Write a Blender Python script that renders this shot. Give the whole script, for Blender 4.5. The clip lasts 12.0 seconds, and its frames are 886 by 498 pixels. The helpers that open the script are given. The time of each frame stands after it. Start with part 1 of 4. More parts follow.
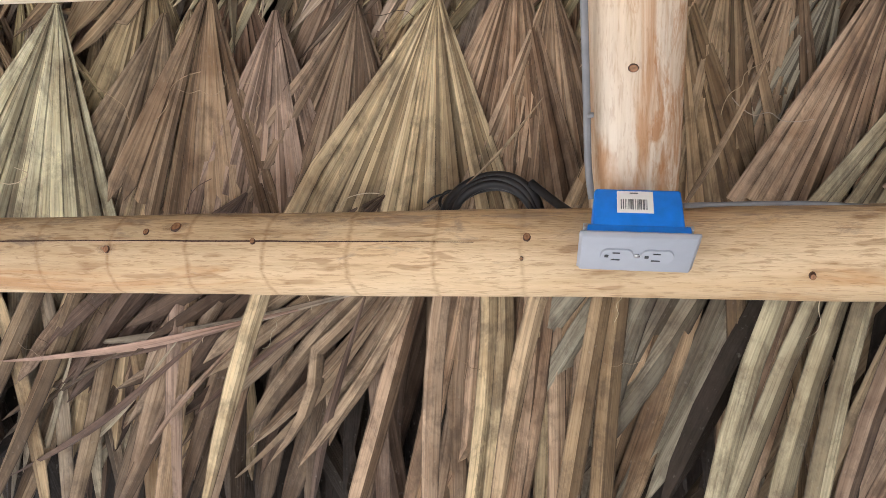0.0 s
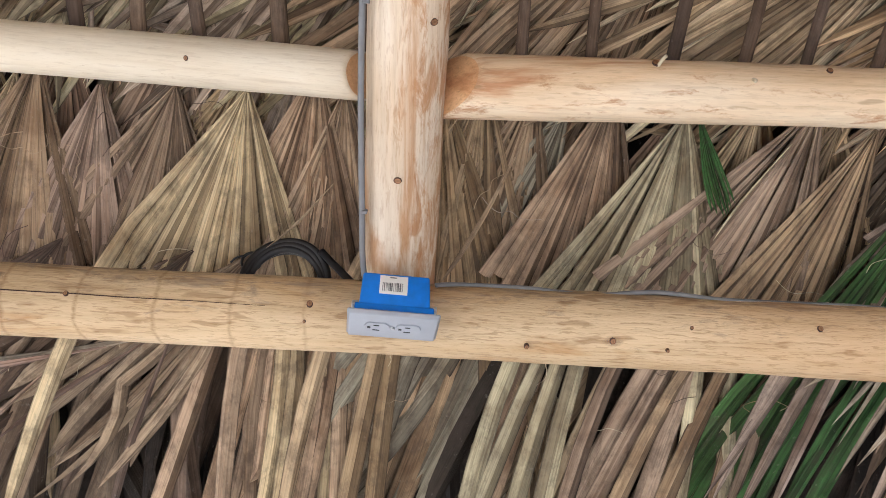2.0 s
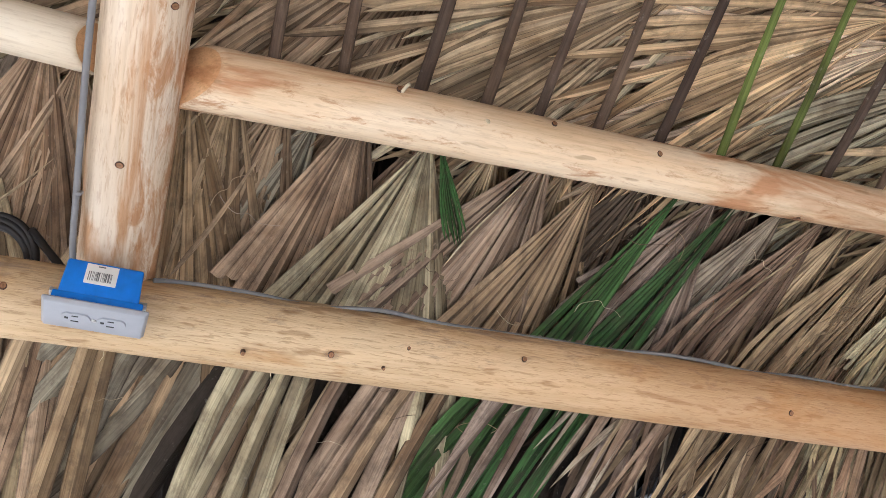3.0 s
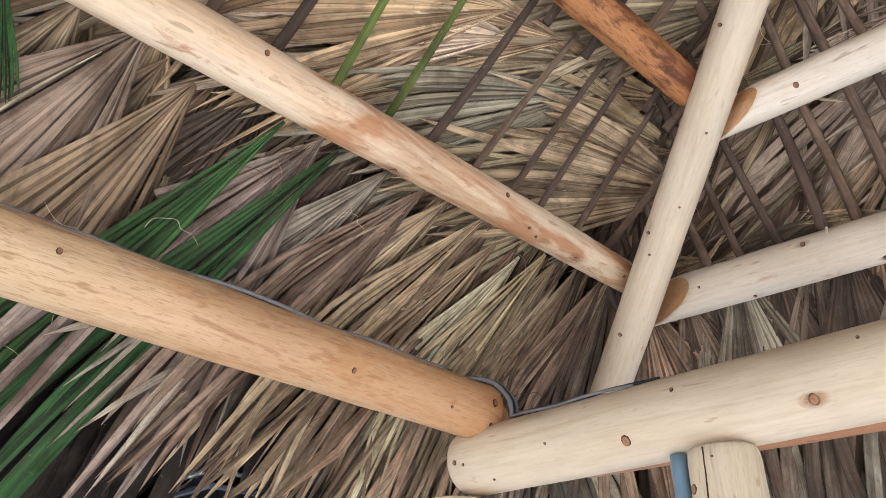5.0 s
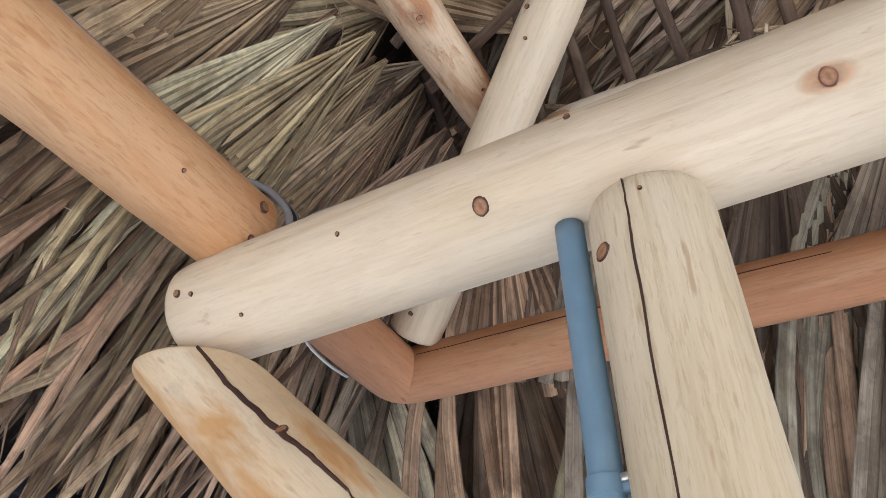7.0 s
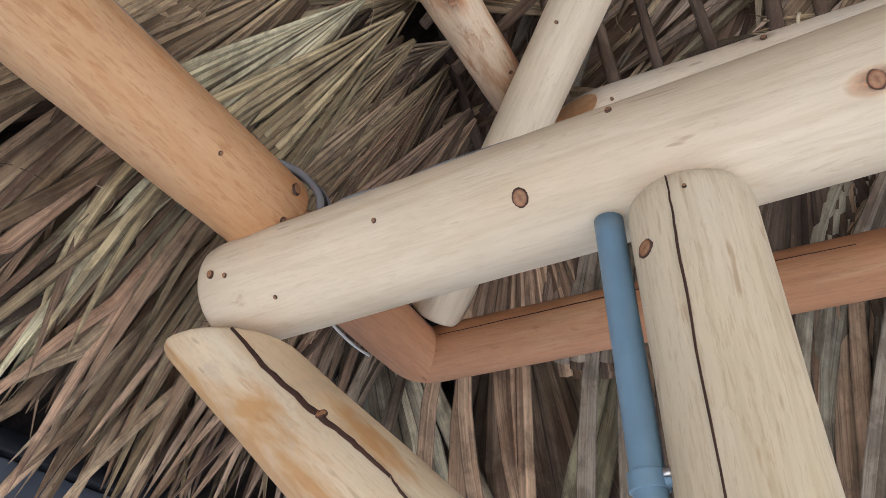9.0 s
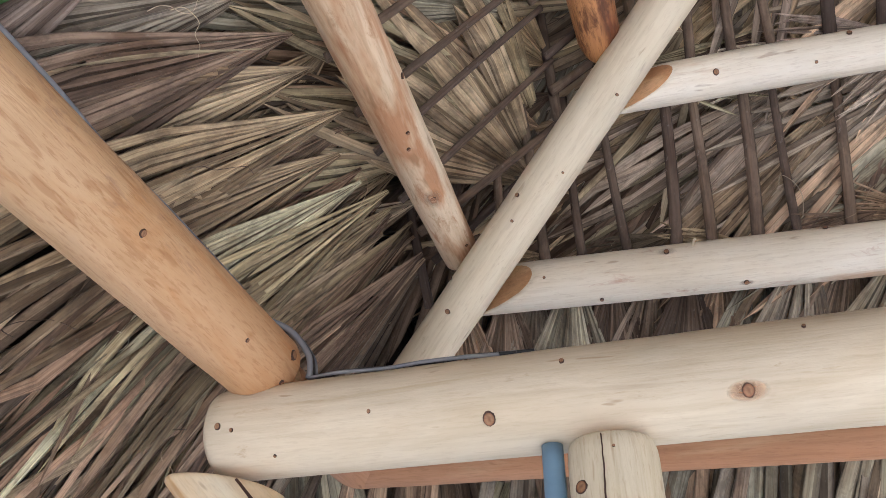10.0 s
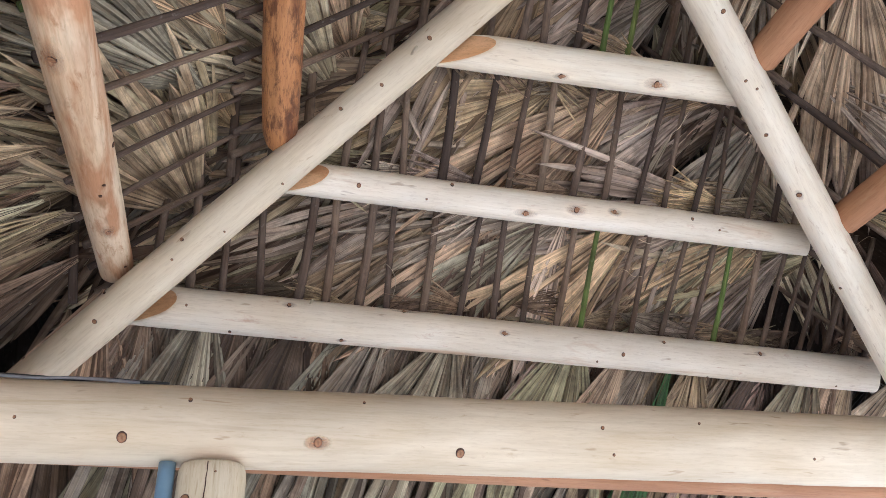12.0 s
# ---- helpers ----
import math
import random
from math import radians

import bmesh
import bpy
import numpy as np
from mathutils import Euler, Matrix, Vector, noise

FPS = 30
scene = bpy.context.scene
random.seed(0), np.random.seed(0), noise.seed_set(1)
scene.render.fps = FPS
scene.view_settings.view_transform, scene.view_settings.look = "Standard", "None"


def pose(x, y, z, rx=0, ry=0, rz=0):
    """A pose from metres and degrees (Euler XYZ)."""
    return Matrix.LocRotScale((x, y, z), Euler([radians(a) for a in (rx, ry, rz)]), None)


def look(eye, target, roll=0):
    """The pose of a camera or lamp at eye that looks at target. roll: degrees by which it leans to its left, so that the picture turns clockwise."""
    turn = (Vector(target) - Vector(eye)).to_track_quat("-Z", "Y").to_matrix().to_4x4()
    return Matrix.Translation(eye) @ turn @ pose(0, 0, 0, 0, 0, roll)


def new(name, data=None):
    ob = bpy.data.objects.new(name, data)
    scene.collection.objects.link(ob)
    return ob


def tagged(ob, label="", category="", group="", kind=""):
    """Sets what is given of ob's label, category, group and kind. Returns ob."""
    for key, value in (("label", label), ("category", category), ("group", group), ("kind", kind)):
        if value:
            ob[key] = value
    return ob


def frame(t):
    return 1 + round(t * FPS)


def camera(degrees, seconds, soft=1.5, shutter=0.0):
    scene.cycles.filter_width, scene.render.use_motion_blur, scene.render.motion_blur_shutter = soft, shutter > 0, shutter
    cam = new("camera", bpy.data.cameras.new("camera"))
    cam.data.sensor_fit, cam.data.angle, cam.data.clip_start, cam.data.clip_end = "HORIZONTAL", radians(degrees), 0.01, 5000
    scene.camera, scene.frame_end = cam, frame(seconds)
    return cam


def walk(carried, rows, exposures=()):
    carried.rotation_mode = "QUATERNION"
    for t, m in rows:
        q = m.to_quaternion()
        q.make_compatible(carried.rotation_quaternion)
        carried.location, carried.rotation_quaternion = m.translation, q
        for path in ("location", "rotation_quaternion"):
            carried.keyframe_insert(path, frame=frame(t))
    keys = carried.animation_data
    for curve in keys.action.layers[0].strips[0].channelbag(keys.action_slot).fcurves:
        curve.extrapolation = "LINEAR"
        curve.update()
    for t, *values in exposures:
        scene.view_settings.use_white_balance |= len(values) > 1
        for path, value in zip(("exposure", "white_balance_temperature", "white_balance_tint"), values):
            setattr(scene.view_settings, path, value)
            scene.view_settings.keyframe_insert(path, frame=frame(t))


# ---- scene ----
cam = camera(59.16, 12.0, soft=0.8)
EXPOSURES = [(0.0, 2.80, 6450, 10), (0.6, 2.72, 6430, 10), (3.7, 2.88, 6250, 10), (6.0, 3.08, 6000, 10), (7.2, 2.89, 5950, 10), (9.0, 2.76, 5900, 10), (10.0, 2.86, 5850, 10), (12.0, 2.90, 5750, 10)]
PATH = [
    (0, (0.2125, -0.0192, 1.7123), (-0.2087, 1.7664, 2.5087), 5.35),
    (0.5, (0.2967, -0.0764, 1.7148), (-0.0630, 1.7180, 2.5216), 5.03),
    (1, (0.3095, -0.1398, 1.7201), (0.1020, 1.6845, 2.5130), 3.59),
    (1.5, (0.2875, -0.1884, 1.7198), (0.1695, 1.6391, 2.5238), 3.25),
    (2, (0.2846, -0.2063, 1.7187), (0.2916, 1.6156, 2.5436), 3.09),
    (2.5, (0.3058, -0.2145, 1.7223), (0.5255, 1.5787, 2.5803), 3.26),
    (3, (0.3520, -0.2179, 1.7237), (0.8866, 1.5010, 2.5954), 2.68),
    (3.5, (0.3728, -0.2057, 1.7092), (1.2531, 1.3435, 2.6176), 0.91),
    (3.7, (0.4064, -0.2093, 1.6951), (1.3496, 1.2831, 2.6350), 1.36),
    (5.3, (0.5626, -0.0455, 1.6163), (1.9120, 1.0511, 2.6046), -0.53),
    (5.5, (0.6163, 0.0195, 1.6041), (2.0210, 1.0265, 2.6105), -0.95),
    (6, (0.7141, 0.1857, 1.6162), (2.1984, 1.0186, 2.6665), -1.39),
    (6.5, (0.8960, 0.2385, 1.5710), (2.3360, 1.0100, 2.7248), -0.64),
    (7, (1.0449, 0.2539, 1.5269), (2.4374, 0.9944, 2.7567), -1.15),
    (7.2, (1.0795, 0.2597, 1.4989), (2.4606, 1.0006, 2.7413), -1.24),
    (7.4, (1.1003, 0.2632, 1.4821), (2.4745, 1.0043, 2.7321), -1.29),
    (8.6, (1.1148, 0.3040, 1.4470), (2.5319, 1.0184, 2.6650), -1.89),
    (8.8, (1.0776, 0.2935, 1.4810), (2.5027, 1.0244, 2.6789), -1.22),
    (8.9, (1.0466, 0.2848, 1.5093), (2.4783, 1.0294, 2.6905), -0.67),
    (9, (1.0156, 0.2760, 1.5376), (2.4540, 1.0344, 2.7020), -0.11),
    (9.5, (0.8546, 0.2777, 1.5902), (2.3520, 0.9325, 2.7430), 1.22),
    (10, (0.7012, 0.2823, 1.6214), (2.2955, 0.7306, 2.7427), 0.10),
    (10.5, (0.6048, 0.2387, 1.6286), (2.2577, 0.5112, 2.7211), -0.59),
    (11, (0.5165, 0.1599, 1.6202), (2.2271, 0.2654, 2.6511), -1.10),
    (11.5, (0.4425, 0.1886, 1.6207), (2.1535, 0.0393, 2.6455), -1.05),
    (12, (0.3611, 0.3054, 1.6196), (2.0312, -0.1736, 2.6102), -2.62),
]
walk(cam, [(t, look(eye, target, roll)) for t, eye, target, roll in PATH], EXPOSURES)

# ---- world, sun ----
world = bpy.data.worlds.new("sky")
scene.world = world
world.use_nodes = True
wn = world.node_tree
sky = wn.nodes.new("ShaderNodeTexSky")
sky.sky_type, sky.sun_disc = "NISHITA", False
sky.sun_elevation, sky.sun_rotation = radians(36), radians(242)
sky.dust_density, sky.air_density = 3.0, 1.0
wn.links.new(sky.outputs["Color"], wn.nodes["Background"].inputs["Color"])
wn.nodes["Background"].inputs["Strength"].default_value = 0.08
sun_data = bpy.data.lights.new("sun", "SUN")
sun_data.energy, sun_data.angle, sun_data.color = 2.6, radians(4), (1.0, 0.97, 0.93)
sun = new("sun", sun_data)
sun.matrix_world = look((-6.4, -3.4, 5.2), (0, 0, 0))

# ---- materials ----
def nodes_of(name, rough=0.6, metal=0.0, spec=0.5):
    m = bpy.data.materials.new(name)
    m.use_nodes = True
    nt = m.node_tree
    b = nt.nodes["Principled BSDF"]
    b.inputs["Roughness"].default_value = rough
    b.inputs["Metallic"].default_value = metal
    b.inputs["Specular IOR Level"].default_value = spec
    return m, nt, b


def node(nt, kind, **values):
    n = nt.nodes.new(kind)
    for k, v in values.items():
        n.inputs[k.replace("_", " ")].default_value = v
    return n


def ramp(nt, source, stops):
    r = nt.nodes.new("ShaderNodeValToRGB")
    e = r.color_ramp.elements
    while len(e) < len(stops):
        e.new(0.5)
    for el, (p, c) in zip(e, stops):
        el.position, el.color = p, (*c, 1) if len(c) == 3 else (c[0], c[0], c[0], 1)
    nt.links.new(source, r.inputs["Fac"])
    return r.outputs["Color"]


def mix(nt, fac, a, b, mode="MIX"):
    n = nt.nodes.new("ShaderNodeMix")
    n.data_type, n.blend_type = "RGBA", mode
    for key, v in ((0, fac), (6, a), (7, b)):
        if isinstance(v, (int, float)):
            n.inputs[key].default_value = v
        elif isinstance(v, tuple):
            n.inputs[key].default_value = (*v, 1)
        else:
            nt.links.new(v, n.inputs[key])
    return n.outputs[2]


def mapped(nt, socket, scale, offset=None):
    mp = nt.nodes.new("ShaderNodeMapping")
    mp.inputs["Scale"].default_value = scale
    nt.links.new(socket, mp.inputs["Vector"])
    if offset is not None:
        nt.links.new(offset, mp.inputs["Location"])
    return mp.outputs["Vector"]


def noise_of(nt, vec, scale, detail=4.0, rough=0.55, distort=0.0):
    n = node(nt, "ShaderNodeTexNoise", Scale=scale, Detail=detail, Roughness=rough, Distortion=distort)
    nt.links.new(vec, n.inputs["Vector"])
    return n.outputs["Fac"]


def bump(nt, b, height, strength, distance):
    n = node(nt, "ShaderNodeBump", Strength=strength, Distance=distance)
    nt.links.new(height, n.inputs["Height"])
    nt.links.new(n.outputs["Normal"], b.inputs["Normal"])


def wood(name, pale, mid, patch, patch_at=0.55, streak=(0.3, 0.17, 0.08), rough=0.62, scaly=0.4, stain=None, rings=0.0, tint=None, grained=0.8, chips=None, ticks=0.69):
    """Peeled pole: long grain, patches where the inner bark is left, fine dark checks."""
    m, nt, b = nodes_of(name, rough, 0.0, 0.35)
    co = nt.nodes.new("ShaderNodeTexCoord").outputs["Object"]
    info = nt.nodes.new("ShaderNodeObjectInfo")
    shift = nt.nodes.new("ShaderNodeMath")
    shift.operation = "MULTIPLY"
    nt.links.new(info.outputs["Random"], shift.inputs[0])
    shift.inputs[1].default_value = 17.0
    off = shift.outputs[0]
    grain = noise_of(nt, mapped(nt, co, (1, 1, 0.05), off), 150, 5, 0.65)
    broad = noise_of(nt, mapped(nt, co, (1, 1, 0.22), off), 16, 4, 0.6, 0.4)
    patches = noise_of(nt, mapped(nt, co, (1, 1, 0.17), off), 13, 5, 0.6, 0.8)
    checks = noise_of(nt, mapped(nt, co, (1, 1, 0.06), off), 48, 3, 0.5)
    scale_n = noise_of(nt, mapped(nt, co, (1, 1, 0.13), off), 360, 3, 0.65, 0.3)
    c = mix(nt, ramp(nt, broad, [(0.35, (0,)), (0.68, (1,))]), pale, mid)
    c = mix(nt, ramp(nt, patches, [(patch_at, (0,)), (patch_at + 0.09, (1,))]), c, patch)
    if chips:
        # scabs of inner bark left by the drawknife, more of them on one side
        flakes = noise_of(nt, mapped(nt, co, (1, 1, 0.3), off), 52, 6, 0.72, 0.5)
        lean = nt.nodes.new("ShaderNodeVectorMath")
        lean.operation = "DOT_PRODUCT"
        nt.links.new(co, lean.inputs[0])
        lean.inputs[1].default_value = (chips[1], chips[2], 0)
        more = nt.nodes.new("ShaderNodeMath")
        nt.links.new(flakes, more.inputs[0])
        nt.links.new(lean.outputs["Value"], more.inputs[1])
        c = mix(nt, ramp(nt, more.outputs[0], [(chips[3], (0,)), (chips[3] + 0.12, (0.85,))]), c, chips[0])
    g = ramp(nt, grain, [(0.3, (0.80, 0.76, 0.70)), (0.55, (1, 1, 1)), (0.8, (1.0, 1.0, 1.0))])
    c = mix(nt, grained, c, g, "MULTIPLY")
    c = mix(nt, ramp(nt, checks, [(0.22, (0.6 * grained,)), (0.33, (0,))]), c, streak)
    c = mix(nt, ramp(nt, scale_n, [(0.37, (scaly,)), (0.46, (0,))]), c, mix(nt, 0.5, c, streak))
    if stain:
        s = noise_of(nt, mapped(nt, co, (1, 1, 0.6), off), 24, 6, 0.7, 0.5)
        c = mix(nt, ramp(nt, s, [(0.55, (0,)), (0.7, (0.75,))]), c, stain)
    soft = noise_of(nt, mapped(nt, co, (1, 1, 0.35), off), 6, 3, 0.5, 0.3)
    c = mix(nt, 1.0, c, ramp(nt, soft, [(0.3, (0.80, 0.77, 0.73)), (0.6, (1.04, 1.03, 1.02))]), "MULTIPLY")
    tick = noise_of(nt, mapped(nt, co, (1, 1, 0.22), off), 75, 2, 0.5, 0.2)
    c = mix(nt, ramp(nt, tick, [(ticks, (0,)), (ticks + 0.06, (0.65,))]), c, mix(nt, 0.75, c, streak))
    if tint or rings:
        xyz = nt.nodes.new("ShaderNodeSeparateXYZ")
        nt.links.new(co, xyz.inputs[0])
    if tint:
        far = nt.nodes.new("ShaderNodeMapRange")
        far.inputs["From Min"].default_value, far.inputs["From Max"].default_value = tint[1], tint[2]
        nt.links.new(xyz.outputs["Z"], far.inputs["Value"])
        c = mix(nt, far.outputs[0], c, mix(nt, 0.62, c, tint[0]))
    if rings:
        wob = noise_of(nt, co, 14, 4, 0.6)
        add = nt.nodes.new("ShaderNodeMath")
        add.operation = "MULTIPLY_ADD"
        nt.links.new(wob, add.inputs[0])
        add.inputs[1].default_value = 0.03
        nt.links.new(xyz.outputs["Z"], add.inputs[2])
        turn = nt.nodes.new("ShaderNodeMath")
        turn.operation = "PINGPONG"
        nt.links.new(add.outputs[0], turn.inputs[0])
        turn.inputs[1].default_value = rings * 0.5
        line = ramp(nt, turn.outputs[0], [(0.0, (0.9,)), (0.0022, (0,))])
        line = mix(nt, 1.0, line, ramp(nt, xyz.outputs["Z"], [(0.0, (1,)), (1.0, (1,))]), "MULTIPLY")
        old = nt.nodes.new("ShaderNodeMapRange")
        old.inputs["From Min"].default_value, old.inputs["From Max"].default_value = 1.75, 1.45
        nt.links.new(xyz.outputs["Z"], old.inputs["Value"])
        line = mix(nt, 1.0, line, old.outputs[0], "MULTIPLY")
        c = mix(nt, mix(nt, 1.0, line, ramp(nt, scale_n, [(0.4, (0.2,)), (0.6, (1,))]), "MULTIPLY"), c, mix(nt, 0.75, c, streak))
    nt.links.new(c, b.inputs["Base Color"])
    h = mix(nt, 0.5, grain, scale_n)
    bump(nt, b, h, 0.08 + 0.55 * scaly, 0.004)
    return m


W_CREAM = wood("peeled_cream_wood", (0.75, 0.66, 0.51), (0.64, 0.53, 0.37), (0.57, 0.45, 0.29), 0.64, scaly=0.2, grained=0.5, chips=((0.50, 0.36, 0.22), 0.0, 0.0, 0.62))
W_WHITE = wood("peeled_white_wood", (0.87, 0.80, 0.66), (0.82, 0.71, 0.54), (0.64, 0.44, 0.27), 0.62, scaly=0.25, grained=0.5, chips=((0.50, 0.36, 0.22), 0.0, 0.0, 0.62))
W_HIP = wood("peeled_straw_wood", (0.80, 0.71, 0.55), (0.73, 0.62, 0.45), (0.56, 0.43, 0.27), 0.66, scaly=0.25, grained=0.55, chips=((0.50, 0.36, 0.22), 0.0, 0.0, 0.62))
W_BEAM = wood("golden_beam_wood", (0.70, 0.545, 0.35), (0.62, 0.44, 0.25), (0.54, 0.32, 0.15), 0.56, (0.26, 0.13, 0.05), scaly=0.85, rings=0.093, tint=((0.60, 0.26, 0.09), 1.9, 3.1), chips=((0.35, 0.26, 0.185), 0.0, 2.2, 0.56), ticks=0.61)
W_RAFTER = wood("drawknifed_rafter_wood", (0.86, 0.77, 0.65), (0.78, 0.62, 0.45), (0.63, 0.39, 0.23), 0.49, (0.36, 0.15, 0.05), scaly=0.5, chips=((0.55, 0.28, 0.13), 2.8, 0.0, 0.545))
W_PATCHY = wood("patchy_purlin_wood", (0.82, 0.68, 0.50), (0.76, 0.55, 0.34), (0.56, 0.30, 0.16), 0.51, scaly=0.35, chips=((0.46, 0.22, 0.10), 0.0, -1.6, 0.60), ticks=0.66)
W_RED = wood("reddish_pole_wood", (0.50, 0.26, 0.14), (0.44, 0.21, 0.1), (0.54, 0.32, 0.18), 0.6, (0.18, 0.07, 0.03), scaly=0.35)
W_BARK = wood("bark_left_wood", (0.60, 0.29, 0.12), (0.50, 0.21, 0.08), (0.20, 0.07, 0.03), 0.53, (0.1, 0.04, 0.02), rough=0.55, scaly=0.9, chips=((0.13, 0.048, 0.024), 0.0, 0.0, 0.50))
W_POST = wood("weathered_post_wood", (0.64, 0.57, 0.43), (0.58, 0.50, 0.35), (0.48, 0.38, 0.22), 0.62, scaly=0.45, ticks=0.64)
W_BRACE = wood("stained_brace_wood", (0.76, 0.67, 0.50), (0.72, 0.55, 0.34), (0.60, 0.36, 0.16), 0.52, scaly=0.3, stain=(0.58, 0.47, 0.34), grained=0.4)
W_CUT = wood("sawn_end_wood", (0.78, 0.50, 0.28), (0.70, 0.40, 0.20), (0.56, 0.28, 0.13), 0.52, scaly=0.5)
W_ASH = wood("ash_white_wood", (0.87, 0.80, 0.68), (0.80, 0.70, 0.55), (0.66, 0.48, 0.33), 0.62, scaly=0.3, grained=0.5, chips=((0.58, 0.36, 0.25), 0.0, 0.0, 0.62))


def knot_material():
    m, nt, b = nodes_of("knot_wood", 0.6)
    co = nt.nodes.new("ShaderNodeTexCoord").outputs["Object"]
    n = noise_of(nt, co, 260, 4)
    gen = nt.nodes.new("ShaderNodeTexCoord").outputs["Generated"]
    away = nt.nodes.new("ShaderNodeVectorMath")
    away.operation = "DISTANCE"
    nt.links.new(mapped(nt, gen, (1, 1, 0)), away.inputs[0])
    away.inputs[1].default_value = (0.5, 0.5, 0)
    c = ramp(nt, away.outputs["Value"], [(0.0, (0.26, 0.11, 0.05)), (0.22, (0.34, 0.185, 0.09)), (0.34, (0.30, 0.13, 0.06)), (0.40, (0.055, 0.024, 0.014)), (0.5, (0.10, 0.045, 0.024))])
    c = mix(nt, 0.7, c, ramp(nt, n, [(0.35, (0.55, 0.5, 0.45)), (0.65, (1.1, 1.1, 1.1))]), "MULTIPLY")
    nt.links.new(c, b.inputs["Base Color"])
    return m


def leaf_material(name, colours=None, grime=0.62):
    """Dried fan palm: one tone a leaf (the object's colour), another a strip, fibres along the strip, dark mould."""
    m, nt, b = nodes_of(name, 0.68, 0.0, 0.2)
    info = nt.nodes.new("ShaderNodeObjectInfo")
    isle = nt.nodes.new("ShaderNodeNewGeometry").outputs["Random Per Island"]
    uv = nt.nodes.new("ShaderNodeTexCoord")
    if colours:
        c = ramp(nt, info.outputs["Random"], [(i / (len(colours) - 1), k) for i, k in enumerate(colours)])
    else:
        c = info.outputs["Color"]
    # each half strip's own random tone, with the pleats' light and shade put in
    own = ramp(nt, isle, [(0, (0.36, 0.33, 0.30)), (0.25, (1.02, 1.02, 1.02)), (0.5, (1.34, 1.33, 1.29)), (0.72, (0.54, 0.50, 0.47)), (1, (1.14, 1.14, 1.11))])
    c = mix(nt, 1.0, c, own, "MULTIPLY")
    off = nt.nodes.new("ShaderNodeMath")
    off.operation = "MULTIPLY"
    nt.links.new(isle, off.inputs[0])
    off.inputs[1].default_value = 31.0
    leaf_off = nt.nodes.new("ShaderNodeMath")
    leaf_off.operation = "MULTIPLY"
    nt.links.new(info.outputs["Random"], leaf_off.inputs[0])
    leaf_off.inputs[1].default_value = 23.0
    fibre = noise_of(nt, mapped(nt, uv.outputs["UV"], (1.0, 0.015, 1), off.outputs[0]), 480, 3, 0.65)
    vein = noise_of(nt, mapped(nt, uv.outputs["UV"], (1.0, 0.006, 1), off.outputs[0]), 130, 2, 0.5)
    c = mix(nt, 0.75, c, ramp(nt, fibre, [(0.28, (0.45, 0.41, 0.37)), (0.5, (0.95, 0.94, 0.92)), (0.72, (1.2, 1.18, 1.12))]), "MULTIPLY")
    c = mix(nt, 0.6, c, ramp(nt, vein, [(0.35, (0.55, 0.5, 0.46)), (0.5, (1, 1, 1)), (0.66, (1.15, 1.13, 1.1))]), "MULTIPLY")
    blotch = noise_of(nt, mapped(nt, uv.outputs["Object"], (1, 0.6, 1), leaf_off.outputs[0]), 11, 4, 0.6, 0.4)
    c = mix(nt, 1.0, c, ramp(nt, blotch, [(0.34, (0.62, 0.56, 0.52)), (0.5, (0.98, 0.97, 0.96)), (0.68, (1.22, 1.22, 1.2))]), "MULTIPLY")
    mould_and_shade = noise_of(nt, mapped(nt, uv.outputs["Object"], (1, 0.5, 1), leaf_off.outputs[0]), 30, 6, 0.72, 0.3)
    c = mix(nt, ramp(nt, mould_and_shade, [(0.48, (0,)), (0.62, (grime,))]), c, mix(nt, 0.75, c, (0.06, 0.042, 0.032)))
    speck = noise_of(nt, mapped(nt, uv.outputs["Object"], (1, 0.6, 1), off.outputs[0]), 150, 3, 0.6)
    c = mix(nt, ramp(nt, speck, [(0.64, (0,)), (0.74, (0.5,))]), c, mix(nt, 0.35, c, (0.5, 0.46, 0.4)))
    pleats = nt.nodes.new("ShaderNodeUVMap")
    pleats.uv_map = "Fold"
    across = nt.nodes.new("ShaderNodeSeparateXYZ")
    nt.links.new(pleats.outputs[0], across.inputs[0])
    # fold dirt and the pleats' shade, put into the colour as dark crease lines
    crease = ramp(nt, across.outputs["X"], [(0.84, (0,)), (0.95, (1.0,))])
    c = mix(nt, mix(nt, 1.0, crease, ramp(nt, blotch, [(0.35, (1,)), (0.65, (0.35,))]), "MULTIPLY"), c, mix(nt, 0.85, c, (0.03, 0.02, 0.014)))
    nt.links.new(c, b.inputs["Base Color"])
    bump(nt, b, fibre, 0.7, 0.003)
    return m


# leaf tones, from straw to dark brown, the few still green, and near-black gap shade
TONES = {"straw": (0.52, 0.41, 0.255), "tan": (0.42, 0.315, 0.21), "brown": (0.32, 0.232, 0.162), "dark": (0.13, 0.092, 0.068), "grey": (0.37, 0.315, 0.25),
         "pale": (0.59, 0.505, 0.375), "mould_and_shade": (0.022, 0.016, 0.012), "olive": (0.40, 0.345, 0.235), "green": (0.05, 0.125, 0.04), "plum": (0.31, 0.23, 0.175), "rust": (0.36, 0.262, 0.165)}
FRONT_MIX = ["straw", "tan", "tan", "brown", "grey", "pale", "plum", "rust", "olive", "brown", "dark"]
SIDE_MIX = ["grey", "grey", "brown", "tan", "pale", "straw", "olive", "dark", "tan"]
# darker mixes for leaves further back, standing in for shade between the layers
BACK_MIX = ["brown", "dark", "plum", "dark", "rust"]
DEEP_MIX = ["mould_and_shade", "mould_and_shade", "mould_and_shade", "dark"]
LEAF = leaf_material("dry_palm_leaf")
STEM = leaf_material("dry_leaf_stem", [(0.10, 0.07, 0.055), (0.21, 0.15, 0.11), (0.065, 0.046, 0.038), (0.16, 0.115, 0.09), (0.26, 0.19, 0.135)], 0.7)
